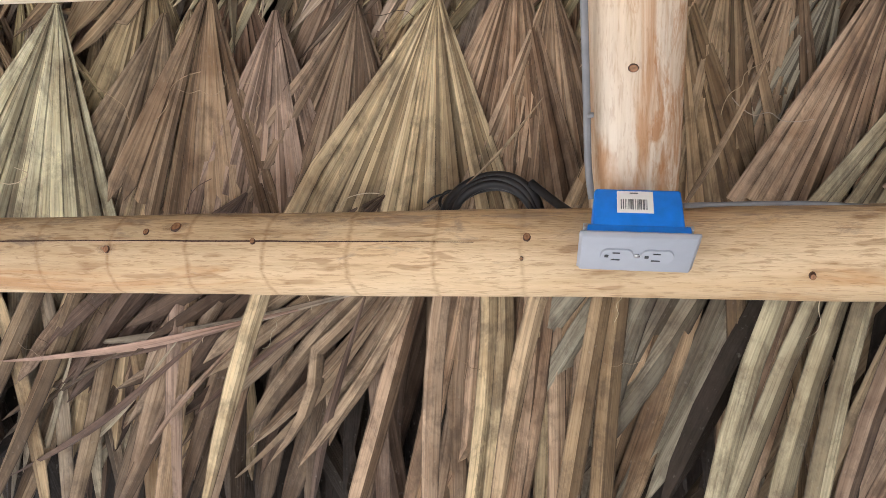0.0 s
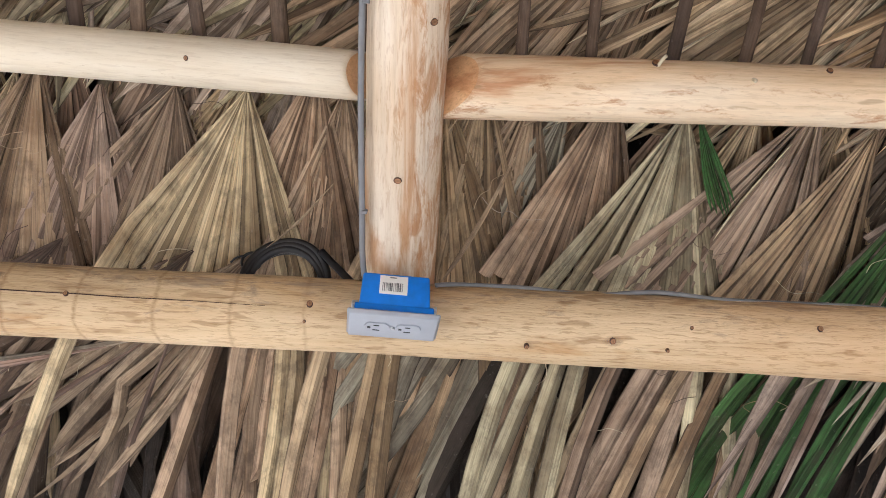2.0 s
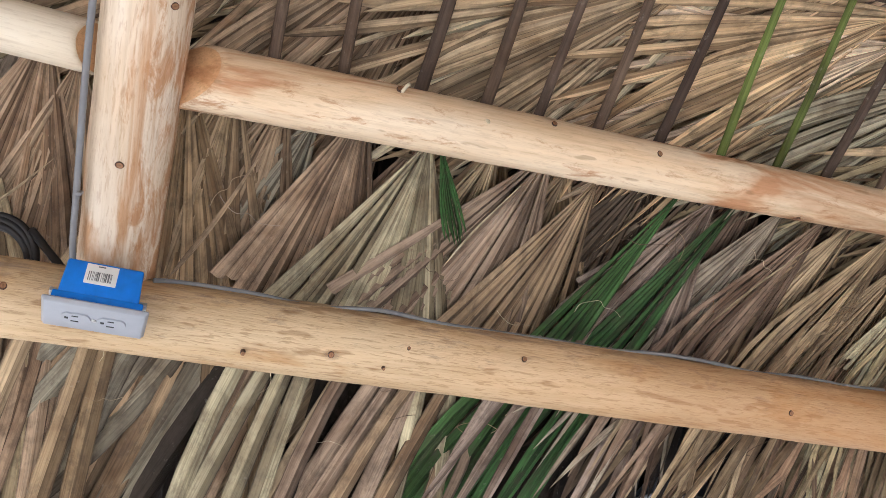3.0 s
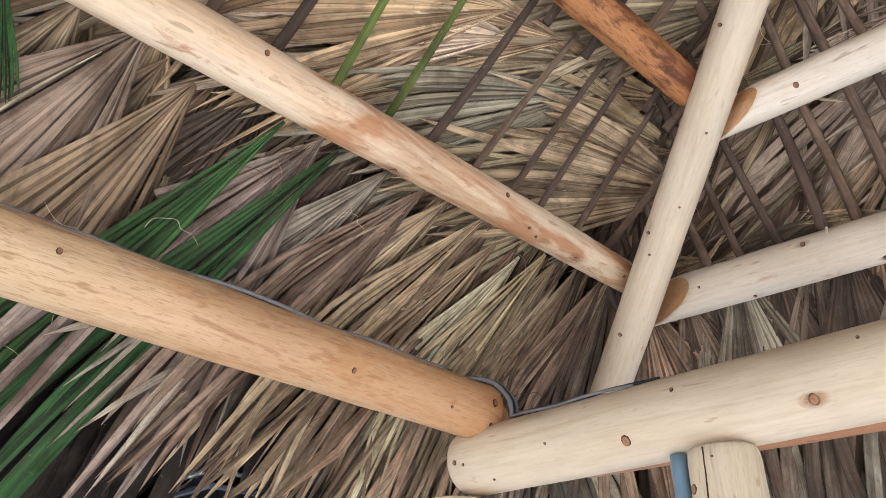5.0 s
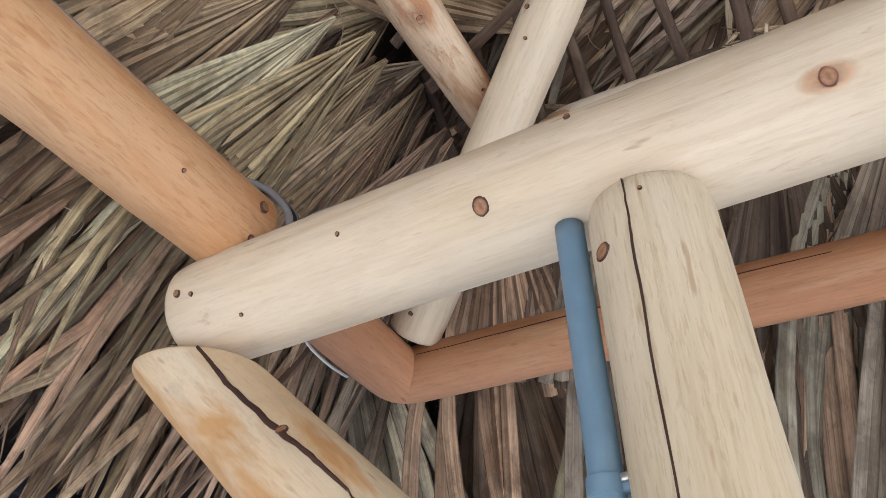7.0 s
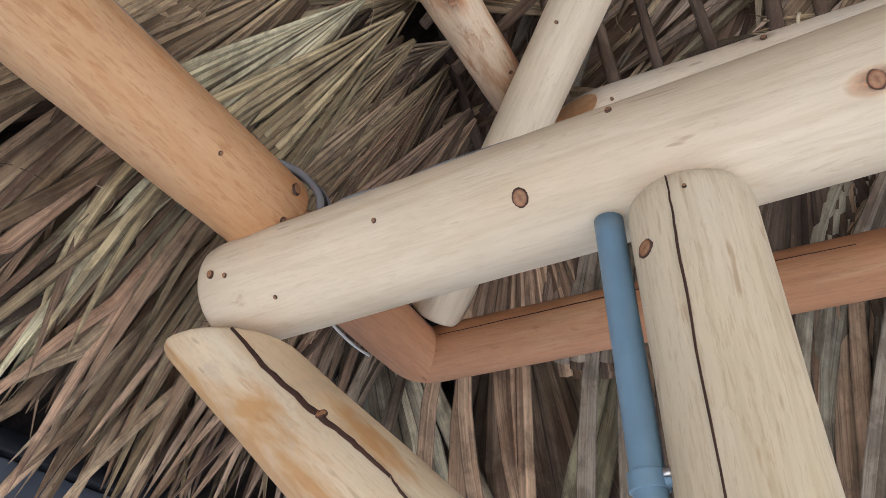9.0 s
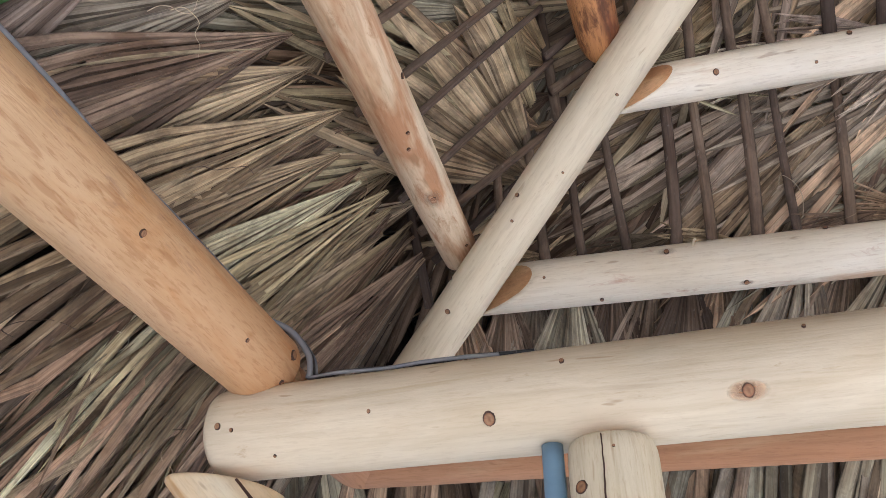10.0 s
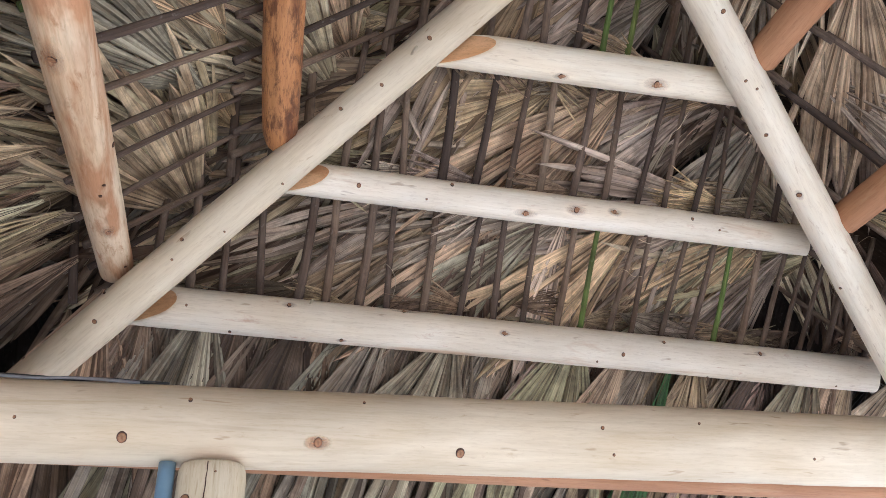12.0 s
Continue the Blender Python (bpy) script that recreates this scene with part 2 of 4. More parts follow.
STEM_GREEN = leaf_material("green_leaf_stem", [(0.09, 0.15, 0.035), (0.15, 0.18, 0.055)], 0.45)
KNOT = knot_material()


def plain(name, colour, rough=0.5, metal=0.0, vary=0.12, scale=60.0, relief=0.05):
    m, nt, b = nodes_of(name, rough, metal)
    co = nt.nodes.new("ShaderNodeTexCoord").outputs["Object"]
    n = noise_of(nt, co, scale, 4)
    lo = tuple(c * (1 - vary) for c in colour)
    hi = tuple(min(1, c * (1 + vary)) for c in colour)
    nt.links.new(ramp(nt, n, [(0.3, lo), (0.7, hi)]), b.inputs["Base Color"])
    bump(nt, b, n, relief, 0.002)
    return m


BLUE = plain("blue_box_plastic", (0.003, 0.19, 0.72), 0.45)
PLATE = plain("grey_plate_plastic", (0.33, 0.35, 0.39), 0.4, vary=0.04)
SLOT = plain("dark_slot", (0.02, 0.02, 0.022), 0.6)
STICKER = plain("white_sticker", (0.78, 0.77, 0.74), 0.5, vary=0.03)
INK = plain("grey_ink", (0.16, 0.16, 0.16), 0.6)
BLACK = plain("black_cable", (0.018, 0.018, 0.02), 0.38)
GREY_CABLE = plain("grey_cable", (0.2, 0.2, 0.21), 0.5)
PVC = plain("blue_grey_conduit", (0.14, 0.23, 0.31), 0.42, vary=0.06)
STEEL = plain("zinc_steel", (0.55, 0.55, 0.55), 0.35, 1.0)
CRACK = plain("crack_shadowed_wood", (0.05, 0.02, 0.012), 0.9)
ALU = plain("black_painted_aluminium", (0.008, 0.009, 0.013), 0.55, vary=0.2, scale=20)
# lighter grey-blue metal: the sky's reflection put into the colour
FRAME = plain("sky_grey_aluminium", (0.10, 0.115, 0.14), 0.3, vary=0.1, scale=20)
TRIM = plain("silver_trim", (0.6, 0.62, 0.65), 0.3, 0.6, 0.05)
PAVING = plain("pale_paving", (0.33, 0.33, 0.335), 0.85, vary=0.25, scale=3.0, relief=0.3)
# coloured near black so the backing sheet carries the gaps' shade
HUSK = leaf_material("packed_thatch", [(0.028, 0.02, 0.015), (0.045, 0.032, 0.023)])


# ---- mesh helpers ----
def mesh_of(name, bm, materials, smooth=True):
    me = bpy.data.meshes.new(name)
    bm.to_mesh(me)
    bm.free()
    for m in materials if isinstance(materials, (list, tuple)) else [materials]:
        me.materials.append(m)
    if smooth:
        me.polygons.foreach_set("use_smooth", [True] * len(me.polygons))
    return me


def part(name, bm, material, parent, label="", smooth=True, m=None):
    ob = new(name, mesh_of(name, bm, material, smooth) if isinstance(bm, bmesh.types.BMesh) else bm)
    ob.parent = parent
    if m is not None:
        ob.matrix_basis = m
    if label:
        tagged(ob, label)
    return ob


def empty(name, m, label, category, group="", kind=""):
    ob = new(name)
    ob.empty_display_size = 0.05
    ob.matrix_basis = m
    return tagged(ob, label, category, group, kind)


def box(sx, sy, sz, bevel=0.0, at=(0, 0, 0), segments=2):
    bm = bmesh.new()
    bmesh.ops.create_cube(bm, size=1.0, matrix=Matrix.Translation(at) @ Matrix.Diagonal((sx, sy, sz, 1)))
    if bevel:
        bmesh.ops.bevel(bm, geom=bm.edges[:], offset=bevel, segments=segments, affect="EDGES", profile=0.5)
    return bm


def tube(points, r, sides=10, bm=None, wobble=0.0):
    """A round cable through the points, smoothed."""
    bm = bm or bmesh.new()
    p = [Vector(q) for q in points]
    fine = []
    for i in range(len(p) - 1):
        a, b2, c, d = p[max(i - 1, 0)], p[i], p[i + 1], p[min(i + 2, len(p) - 1)]
        for k in range(6):
            t = k / 6
            fine.append(0.5 * (2 * b2 + (c - a) * t + (2 * a - 5 * b2 + 4 * c - d) * t * t + (3 * b2 - a - 3 * c + d) * t ** 3))
    fine.append(p[-1])
    up = Vector((0.13, 0.31, 0.94))
    rings = []
    for i, q in enumerate(fine):
        d = (fine[min(i + 1, len(fine) - 1)] - fine[max(i - 1, 0)]).normalized()
        side = d.cross(up).normalized()
        up = side.cross(d).normalized()
        rr = r * (1 + wobble * noise.noise(q * 40))
        rings.append([bm.verts.new(q + rr * (math.cos(2 * math.pi * k / sides) * side + math.sin(2 * math.pi * k / sides) * up)) for k in range(sides)])
    for a, b2 in zip(rings, rings[1:]):
        for k in range(sides):
            bm.faces.new((a[k], a[(k + 1) % sides], b2[(k + 1) % sides], b2[k]))
    bm.faces.new(rings[0][::-1])
    bm.faces.new(rings[-1])
    return bm


def frame_along(p0, p1):
    z = (Vector(p1) - Vector(p0)).normalized()
    x = Vector((0, 0, 1)).cross(z)
    x = Vector((1, 0, 0)) if x.length < 0.05 else x.normalized()
    y = z.cross(x)
    return Matrix.Translation(p0) @ Matrix((x, y, z)).transposed().to_4x4()


POLES = {}


def pole(name, p0, p1, r0, r1, material, label, category, cut0=None, cut1=None, bow=0.0, seed=1, lumps=0.02, round_end=0.006, group="roof poles"):
    """A hand-peeled pole: uneven radius, slight bow, ends cut to a plane (cut0, cut1: world normals)."""
    m = frame_along(p0, p1)
    inv = m.to_3x3().inverted()
    length = (Vector(p1) - Vector(p0)).length
    sides, rings = 32, max(8, int(length / 0.025))
    n0 = inv @ Vector(cut0) if cut0 else Vector((0, 0, 1))
    n1 = inv @ Vector(cut1) if cut1 else Vector((0, 0, 1))
    bm = bmesh.new()
    steps = [0.0, 0.15 * round_end / length, round_end * 0.5 / length, round_end / length]
    steps += [s for s in np.linspace(0.02, 0.98, rings)] + [1 - s for s in reversed(steps)]
    steps.sort()
    shrink = {0: 0.90, 1: 0.95, 2: 0.985, len(steps) - 1: 0.90, len(steps) - 2: 0.95, len(steps) - 3: 0.985}
    loops = []
    for i, s in enumerate(steps):
        loop = []
        for k in range(sides):
            a = 2 * math.pi * k / sides
            ca, sa = math.cos(a), math.sin(a)
            r = r0 + (r1 - r0) * s
            z = s * length
            r *= 1 + lumps * noise.noise((ca * 1.2 + seed * 7, sa * 1.2, z * 5)) + lumps * 0.6 * noise.noise((ca * 3 + seed, sa * 3, z * 14))
            r *= shrink.get(i, 1.0)
            x, y = r * ca, r * sa
            z = (1 - s) * (-(n0.x * x + n0.y * y) / n0.z) + s * (length - (n1.x * x + n1.y * y) / n1.z)
            b = bow * math.sin(math.pi * s) + 0.3 * r0 * lumps * 4 * noise.noise((seed * 3.1, s * 3, 0))
            loop.append(bm.verts.new((x, y + b, z)))
        loops.append(loop)
    for a, b in zip(loops, loops[1:]):
        for k in range(sides):
            bm.faces.new((a[k], a[(k + 1) % sides], b[(k + 1) % sides], b[k]))
    for loop, flip in ((loops[0], True), (loops[-1], False)):
        centre = bm.verts.new(sum((v.co for v in loop), Vector()) / sides)
        for k in range(sides):
            f = (loop[k], loop[(k + 1) % sides], centre)
            bm.faces.new(f[::-1] if flip else f).material_index = 1
    ob = new(name, mesh_of(name, bm, [material, W_CUT]))
    ob.matrix_basis = m
    tagged(ob, label, category, group)
    POLES[id(ob)] = (Vector(p0), Vector(p1), r0, r1, length, m)
    return ob


def on_pole(ob, point, lift=0.0):
    """The pose in the pole's own space, on its skin at the place nearest to point, z outwards."""
    p0, p1, r0, r1, length, m = POLES[id(ob)]
    q = m.inverted() @ Vector(point)
    s = min(max(q.z / length, 0), 1)
    rad = Vector((q.x, q.y, 0)).normalized()
    at = rad * (r0 + (r1 - r0) * s + lift) + Vector((0, 0, q.z))
    y = Vector((0, 0, 1))
    x = y.cross(rad)
    return Matrix.Translation(at) @ Matrix((x, y, rad)).transposed().to_4x4()


def knot_bm(size, seed):
    rnd = random.Random(seed)
    bm = bmesh.new()
    k, rings = 14, []
    for rr, h in ((1.14, -0.004), (1.0, 0.0003), (0.88, 0.0011), (0.7, 0.0006), (0.3, 0.0009)):
        rings.append([bm.verts.new((size * rr * math.cos(a) * (1 + 0.12 * rnd.uniform(-1, 1)), size * rr * 0.86 * math.sin(a), h)) for a in (2 * math.pi * i / k for i in range(k))])
    for a, b in zip(rings, rings[1:]):
        for i in range(k):
            bm.faces.new((a[i], a[(i + 1) % k], b[(i + 1) % k], b[i]))
    bm.faces.new(rings[-1])
    return bm


def knots(ob, spots):
    for i, (point, size) in enumerate(spots):
        m = on_pole(ob, point, 0.0008)
        part("knot", mesh_of("knot", knot_bm(size * 0.82, i), KNOT), None, ob, m=m)


def crack(ob, points, width, name="crack"):
    """A drying crack: a thin dark sliver let into the pole's skin."""
    bm = bmesh.new()
    fine = []
    for a, b in zip(points, points[1:]):
        for k in range(8):
            fine.append(Vector(a).lerp(Vector(b), k / 8))
    fine.append(Vector(points[-1]))
    rows = []
    for i, q in enumerate(fine):
        m = on_pole(ob, q, 0.0012)
        s = i / (len(fine) - 1)
        w = width * (0.15 + 0.85 * math.sin(math.pi * min(1, 0.12 + s * 0.85))) * (1 + 0.35 * noise.noise((i * 0.7, width * 900, 0)))
        j = 0.0015 * noise.noise((i * 0.5, 3, width * 700))
        rows.append([bm.verts.new(m @ Vector((x + j, 0, z))) for x, z in ((-w, -0.004), (-w * 0.8, 0.0003), (w * 0.8, 0.0003), (w, -0.004))])
    for a, b in zip(rows, rows[1:]):
        for k in range(3):
            bm.faces.new((a[k], a[k + 1], b[k + 1], b[k]))
    part(name, bm, CRACK, ob, "dark drying crack in the wood")


def stain_material():
    """Resin and rubbed bark round a knot: uneven, fading into the wood."""
    m, nt, b = nodes_of("resin_stain", 0.55)
    tc = nt.nodes.new("ShaderNodeTexCoord")
    away = nt.nodes.new("ShaderNodeVectorMath")
    away.operation = "LENGTH"
    nt.links.new(tc.outputs["UV"], away.inputs[0])
    n = noise_of(nt, mapped(nt, tc.outputs["Object"], (1, 1, 0.25)), 120, 5, 0.65)
    nt.links.new(ramp(nt, n, [(0.35, (0.50, 0.24, 0.11)), (0.65, (0.64, 0.38, 0.22))]), b.inputs["Base Color"])
    fade = ramp(nt, away.outputs["Value"], [(0.1, (0.85,)), (1.0, (0,))])
    nt.links.new(mix(nt, 1.0, fade, ramp(nt, n, [(0.3, (0.25,)), (0.62, (1,))]), "MULTIPLY"), b.inputs["Alpha"])
    return m


STAIN = stain_material()


def stain(ob, point, long, wide):
    """A stained patch that follows the pole's skin round a knot."""
    p0, p1, r0, r1, length, m = POLES[id(ob)]
    q = m.inverted() @ Vector(point)
    a0 = math.atan2(q.y, q.x)
    bm = bmesh.new()
    layer = bm.loops.layers.uv.new("UVMap")
    rows = []
    for i in range(9):
        f = i / 4 - 1
        z = q.z + f * long
        r = r0 + (r1 - r0) * z / length + 0.0012
        rows.append([bm.verts.new((r * math.cos(a0 + g * wide / r), r * math.sin(a0 + g * wide / r), z)) for g in (k / 4 - 1 for k in range(9))])
    for i in range(8):
        for k in range(8):
            f = bm.faces.new((rows[i][k], rows[i][k + 1], rows[i + 1][k + 1], rows[i + 1][k]))
            for lp, (u, v) in zip(f.loops, ((k, i), (k + 1, i), (k + 1, i + 1), (k, i + 1))):
                lp[layer].uv = (u / 4 - 1, v / 4 - 1)
    part("knot_stain", bm, STAIN, ob, "reddish resin stain round a knot")


# ---- ground ----
bm = bmesh.new()
bmesh.ops.create_grid(bm, x_segments=40, y_segments=40, size=300)
ground = tagged(new("ground", mesh_of("ground", bm, PAVING)), "pale paved ground around the hut", "ground", kind="structure")

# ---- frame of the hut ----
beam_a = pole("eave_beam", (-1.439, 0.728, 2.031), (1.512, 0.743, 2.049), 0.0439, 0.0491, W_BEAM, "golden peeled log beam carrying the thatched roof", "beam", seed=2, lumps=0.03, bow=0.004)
knots(beam_a, [((-0.296, 0.689, 2.049), 0.005), ((-0.262, 0.691, 2.056), 0.0085), ((-0.340, 0.688, 2.028), 0.005), ((-0.165, 0.688, 2.037), 0.004), ((0.130, 0.689, 2.041), 0.0055), ((0.125, 0.694, 2.020), 0.0025), ((0.396, 0.706, 2.008), 0.004), ((0.500, 0.698, 2.018), 0.005), ((0.754, 0.693, 2.046), 0.005), ((0.596, 0.692, 2.038), 0.003), ((0.568, 0.704, 2.012), 0.003), ((1.487, 0.696, 2.051), 0.008), ((1.180, 0.699, 2.027), 0.005), ((1.488, 0.708, 2.018), 0.004), ((1.387, 0.703, 2.024), 0.003)])
crack(beam_a, [(-0.681, 0.601, 2.043), (-0.277, 0.601, 2.037), (0.077, 0.600, 2.027)], 0.0004)
beam_b = pole("cross_beam", (1.525, 0.794, 1.972), (1.526, -1.318, 1.972), 0.0562, 0.0643, W_CREAM, "thick cream peeled log beam resting on a post", "beam", seed=5, lumps=0.015, round_end=0.03)
knots(beam_b, [((1.476, 0.449, 1.938), 0.0098), ((1.475, 0.185, 1.939), 0.009), ((1.480, -0.028, 1.932), 0.0095), ((1.466, 0.584, 1.958), 0.003), ((1.466, 0.772, 1.960), 0.005), ((1.489, 0.704, 1.924), 0.0025), ((1.468, 0.754, 1.954), 0.003), ((1.469, 0.366, 1.994), 0.004), ((1.465, -0.260, 1.975), 0.004), ((1.468, -0.436, 1.989), 0.003), ((1.477, -0.279, 1.936), 0.003), ((1.475, -0.647, 1.940), 0.003), ((1.473, 0.119, 2.002), 0.003)])
rafter = pole("rafter", (0.234, 0.746, 2.078), (0.243, -0.308, 2.862), 0.0453, 0.0454, W_RAFTER, "peeled rafter log with orange and cream patches", "rafter", seed=8, lumps=0.035)
knots(rafter, [((0.232, 0.570, 2.152), 0.0055), ((0.265, 0.434, 2.266), 0.0055)])
purlin_r = pole("purlin", (0.284, 0.529, 2.256), (1.690, 0.532, 2.306), 0.0375, 0.0296, W_PATCHY, "pale peeled purlin log with reddish patches", "purlin", cut0=(1, 0.95, 0.15), cut1=(1, -0.5, 0.3), seed=11, lumps=0.03)
knots(purlin_r, [((1.503, 0.521, 2.268), 0.005), ((1.394, 0.521, 2.264), 0.003), ((1.096, 0.538, 2.252), 0.007), ((0.514, 0.498, 2.277), 0.007), ((1.297, 0.498, 2.290), 0.005), ((0.709, 0.498, 2.281), 0.005), ((0.855, 0.497, 2.274), 0.005), ((1.368, 0.513, 2.266), 0.003), ((1.642, 0.508, 2.281), 0.003)])
purlin_l = pole("purlin", (-1.049, 0.498, 2.280), (0.184, 0.551, 2.280), 0.0303, 0.0294, W_WHITE, "pale cream purlin log", "purlin", cut1=(1, -0.6, -0.3), seed=13, lumps=0.02)
knots(purlin_l, [((-0.014, 0.496, 2.253), 0.0035), ((-0.250, 0.481, 2.293), 0.004), ((-0.299, 0.480, 2.262), 0.003)])
pole("purlin", (0.267, 0.343, 2.510), (1.497, 0.272, 2.493), 0.0320, 0.0306, W_BARK, "rough purlin log with reddish bark remaining", "purlin", cut1=(0.75, 0.3, 0.3), seed=17, lumps=0.06)
pole("purlin", (-1.0, 0.306, 2.515), (0.18, 0.306, 2.515), 0.031, 0.031, W_WHITE, "pale cream purlin log", "purlin", seed=18)
pole("purlin", (0.26, 0.03, 2.70), (1.25, 0.03, 2.70), 0.03, 0.03, W_RED, "orange-brown purlin log near the peak", "purlin", cut1=(0.75, 0.3, 0.3), seed=19)
hip = pole("hip_rafter", (1.799, 0.700, 2.069), (1.128, -0.334, 2.935), 0.0354, 0.0328, W_HIP, "straw-coloured hip rafter log with small knots", "rafter", seed=23, lumps=0.02)
knots(hip, [((1.331, 0.034, 2.621), 0.0055), ((1.386, 0.109, 2.547), 0.0045), ((1.420, 0.175, 2.510), 0.0045), ((1.506, 0.261, 2.399), 0.003), ((1.577, 0.418, 2.310), 0.0045), ((1.594, 0.431, 2.279), 0.003), ((1.665, 0.546, 2.187), 0.005), ((1.656, 0.537, 2.236), 0.0035), ((1.740, 0.662, 2.146), 0.004), ((1.562, 0.350, 2.325), 0.0025), ((1.756, 0.679, 2.070), 0.004)])
hip_r = pole("hip_rafter", (1.769, -1.240, 2.075), (1.086, -0.280, 2.858), 0.0362, 0.0367, W_WHITE, "pale hip rafter log with dark knots", "rafter", seed=29, lumps=0.02)
knots(hip_r, [((1.414, -0.730, 2.445), 0.0065), ((1.346, -0.631, 2.525), 0.005), ((1.284, -0.583, 2.578), 0.0035), ((1.279, -0.559, 2.589), 0.004), ((1.201, -0.482, 2.671), 0.006), ((1.644, -0.997, 2.246), 0.005), ((1.543, -0.886, 2.318), 0.004), ((1.545, -0.856, 2.360), 0.003)])
q1 = pole("purlin", (1.748, 0.496, 2.263), (1.826, -1.19, 2.250), 0.0393, 0.0415, W_ASH, "whitish peeled purlin log", "purlin", cut0=(-2.2, 1, 0.2), cut1=(0.5, 1, 0.2), seed=31, lumps=0.025)
knots(q1, [((1.722, 0.223, 2.272), 0.0055), ((1.756, 0.118, 2.221), 0.005), ((1.741, -0.212, 2.253), 0.0055), ((1.760, -0.484, 2.232), 0.0055), ((1.775, -0.428, 2.219), 0.003), ((1.759, -0.586, 2.266), 0.005), ((1.770, -0.832, 2.259), 0.006), ((1.752, 0.327, 2.221), 0.004), ((1.739, -0.003, 2.284), 0.005), ((1.809, -0.711, 2.213), 0.003), ((1.713, 0.407, 2.252), 0.003), ((1.812, -1.053, 2.211), 0.003)])
q2 = pole("purlin", (1.556, 0.235, 2.449), (1.605, -0.90, 2.468), 0.0311, 0.0331, W_ASH, "whitish peeled purlin log", "purlin", cut0=(-2.2, 1, 0.2), cut1=(0.5, 1, 0.2), seed=37, lumps=0.03)
knots(q2, [((1.534, 0.123, 2.433), 0.0055), ((1.537, -0.056, 2.461), 0.005), ((1.559, -0.209, 2.429), 0.007), ((1.551, -0.315, 2.444), 0.0075), ((1.553, -0.400, 2.451), 0.0055), ((1.559, -0.582, 2.460), 0.0045), ((1.597, -0.489, 2.431), 0.005), ((1.568, -0.648, 2.446), 0.003), ((1.547, -0.007, 2.428), 0.003)])
q3 = pole("purlin", (1.378, -0.023, 2.650), (1.360, -0.615, 2.649), 0.0341, 0.0353, W_WHITE, "whitish purlin log with reddish knots", "purlin", cut0=(-2.2, 1, 0.2), cut1=(0.5, 1, 0.2), seed=41, lumps=0.03)
knots(q3, [((1.367, -0.228, 2.615), 0.0065), ((1.352, -0.419, 2.617), 0.0085)])
pole("purlin", (1.460, -0.862, 2.43), (-0.6, -0.862, 2.45), 0.033, 0.033, W_RED, "orange-brown peeled purlin log", "purlin", seed=43)
pole("purlin", (1.270, -0.60, 2.645), (-0.6, -0.60, 2.645), 0.033, 0.033, W_RED, "orange-brown peeled purlin log", "purlin", seed=44)
pole("purlin", (1.62, -1.13, 2.21), (-1.1, -1.13, 2.21), 0.033, 0.033, W_RED, "orange-brown peeled purlin log", "purlin", seed=45)
ridge = pole("ridge_pole", (1.12, -0.30, 2.93), (-0.75, -0.30, 2.93), 0.04, 0.04, W_RED, "orange-brown ridge pole under the roof peak", "ridge pole", seed=46)
mit = (1.832, 0.738, 2.030)
red_b = pole("eave_pole", mit, (1.977, -1.246, 2.022), 0.0373, 0.0383, W_RED, "reddish eave pole with a mitred corner", "eave pole", cut0=(0.707, 0.707, 0), seed=47, lumps=0.02)
crack(red_b, [(1.760, 0.693, 2.042), (1.771, 0.444, 2.052), (1.781, 0.195, 2.047)], 0.0004)
red_a = pole("eave_pole", (1.530, 0.735, 2.033), mit, 0.038, 0.039, W_RED, "reddish eave pole with a mitred corner", "eave pole", cut1=(0.707, 0.707, 0), seed=48, lumps=0.02)
crack(red_a, [(1.6, 0.70, 2.08), (1.72, 0.70, 2.085), (1.84, 0.70, 2.08)], 0.0005)
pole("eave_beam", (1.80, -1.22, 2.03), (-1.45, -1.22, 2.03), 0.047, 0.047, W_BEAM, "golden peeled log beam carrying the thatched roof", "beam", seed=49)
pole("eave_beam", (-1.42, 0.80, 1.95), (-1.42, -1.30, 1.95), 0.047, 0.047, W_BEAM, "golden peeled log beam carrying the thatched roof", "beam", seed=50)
pole("rafter", (0.22, -1.30, 2.03), (0.22, -0.32, 2.90), 0.047, 0.045, W_RAFTER, "peeled orange and cream rafter log", "rafter", seed=51)
pole("hip_rafter", (-1.50, 0.83, 2.04), (-0.72, -0.28, 2.92), 0.037, 0.036, W_HIP, "straw-coloured peeled hip rafter log", "rafter", seed=52)
pole("hip_rafter", (-1.50, -1.40, 2.04), (-0.72, -0.32, 2.92), 0.037, 0.036, W_HIP, "straw-coloured peeled hip rafter log", "rafter", seed=53)
post = pole("post", (1.515, 0.327, 0.0), (1.515, 0.327, 1.912), 0.0520, 0.0468, W_POST, "cream peeled log post under the cross beam", "post", seed=59, lumps=0.02, round_end=0.02)
knots(post, [((1.478, 0.360, 1.859), 0.0095), ((1.466, 0.322, 1.894), 0.002)])
crack(post, [(1.45, 0.336, 1.908), (1.45, 0.338, 1.85), (1.45, 0.343, 1.72), (1.45, 0.341, 1.5)], 0.0009)
brace = pole("brace", (1.525, 0.788, 1.907), (1.481, 0.090, 1.244), 0.0459, 0.0459, W_BRACE, "yellowish stained log brace with a long split", "brace", cut0=(0.12, -0.15, 1), seed=61, lumps=0.03, round_end=0.012)
knots(brace, [((1.477, 0.627, 1.788), 0.006), ((1.475, 0.528, 1.701), 0.006)])
pole("post", (1.471, 0.060, 0.0), (1.471, 0.060, 1.274), 0.055, 0.05, W_POST, "cream peeled log post", "post", seed=60)
pole("post", (1.56, -1.2, 0.0), (1.56, -1.2, 1.95), 0.055, 0.05, W_POST, "cream peeled log post", "post", seed=62)
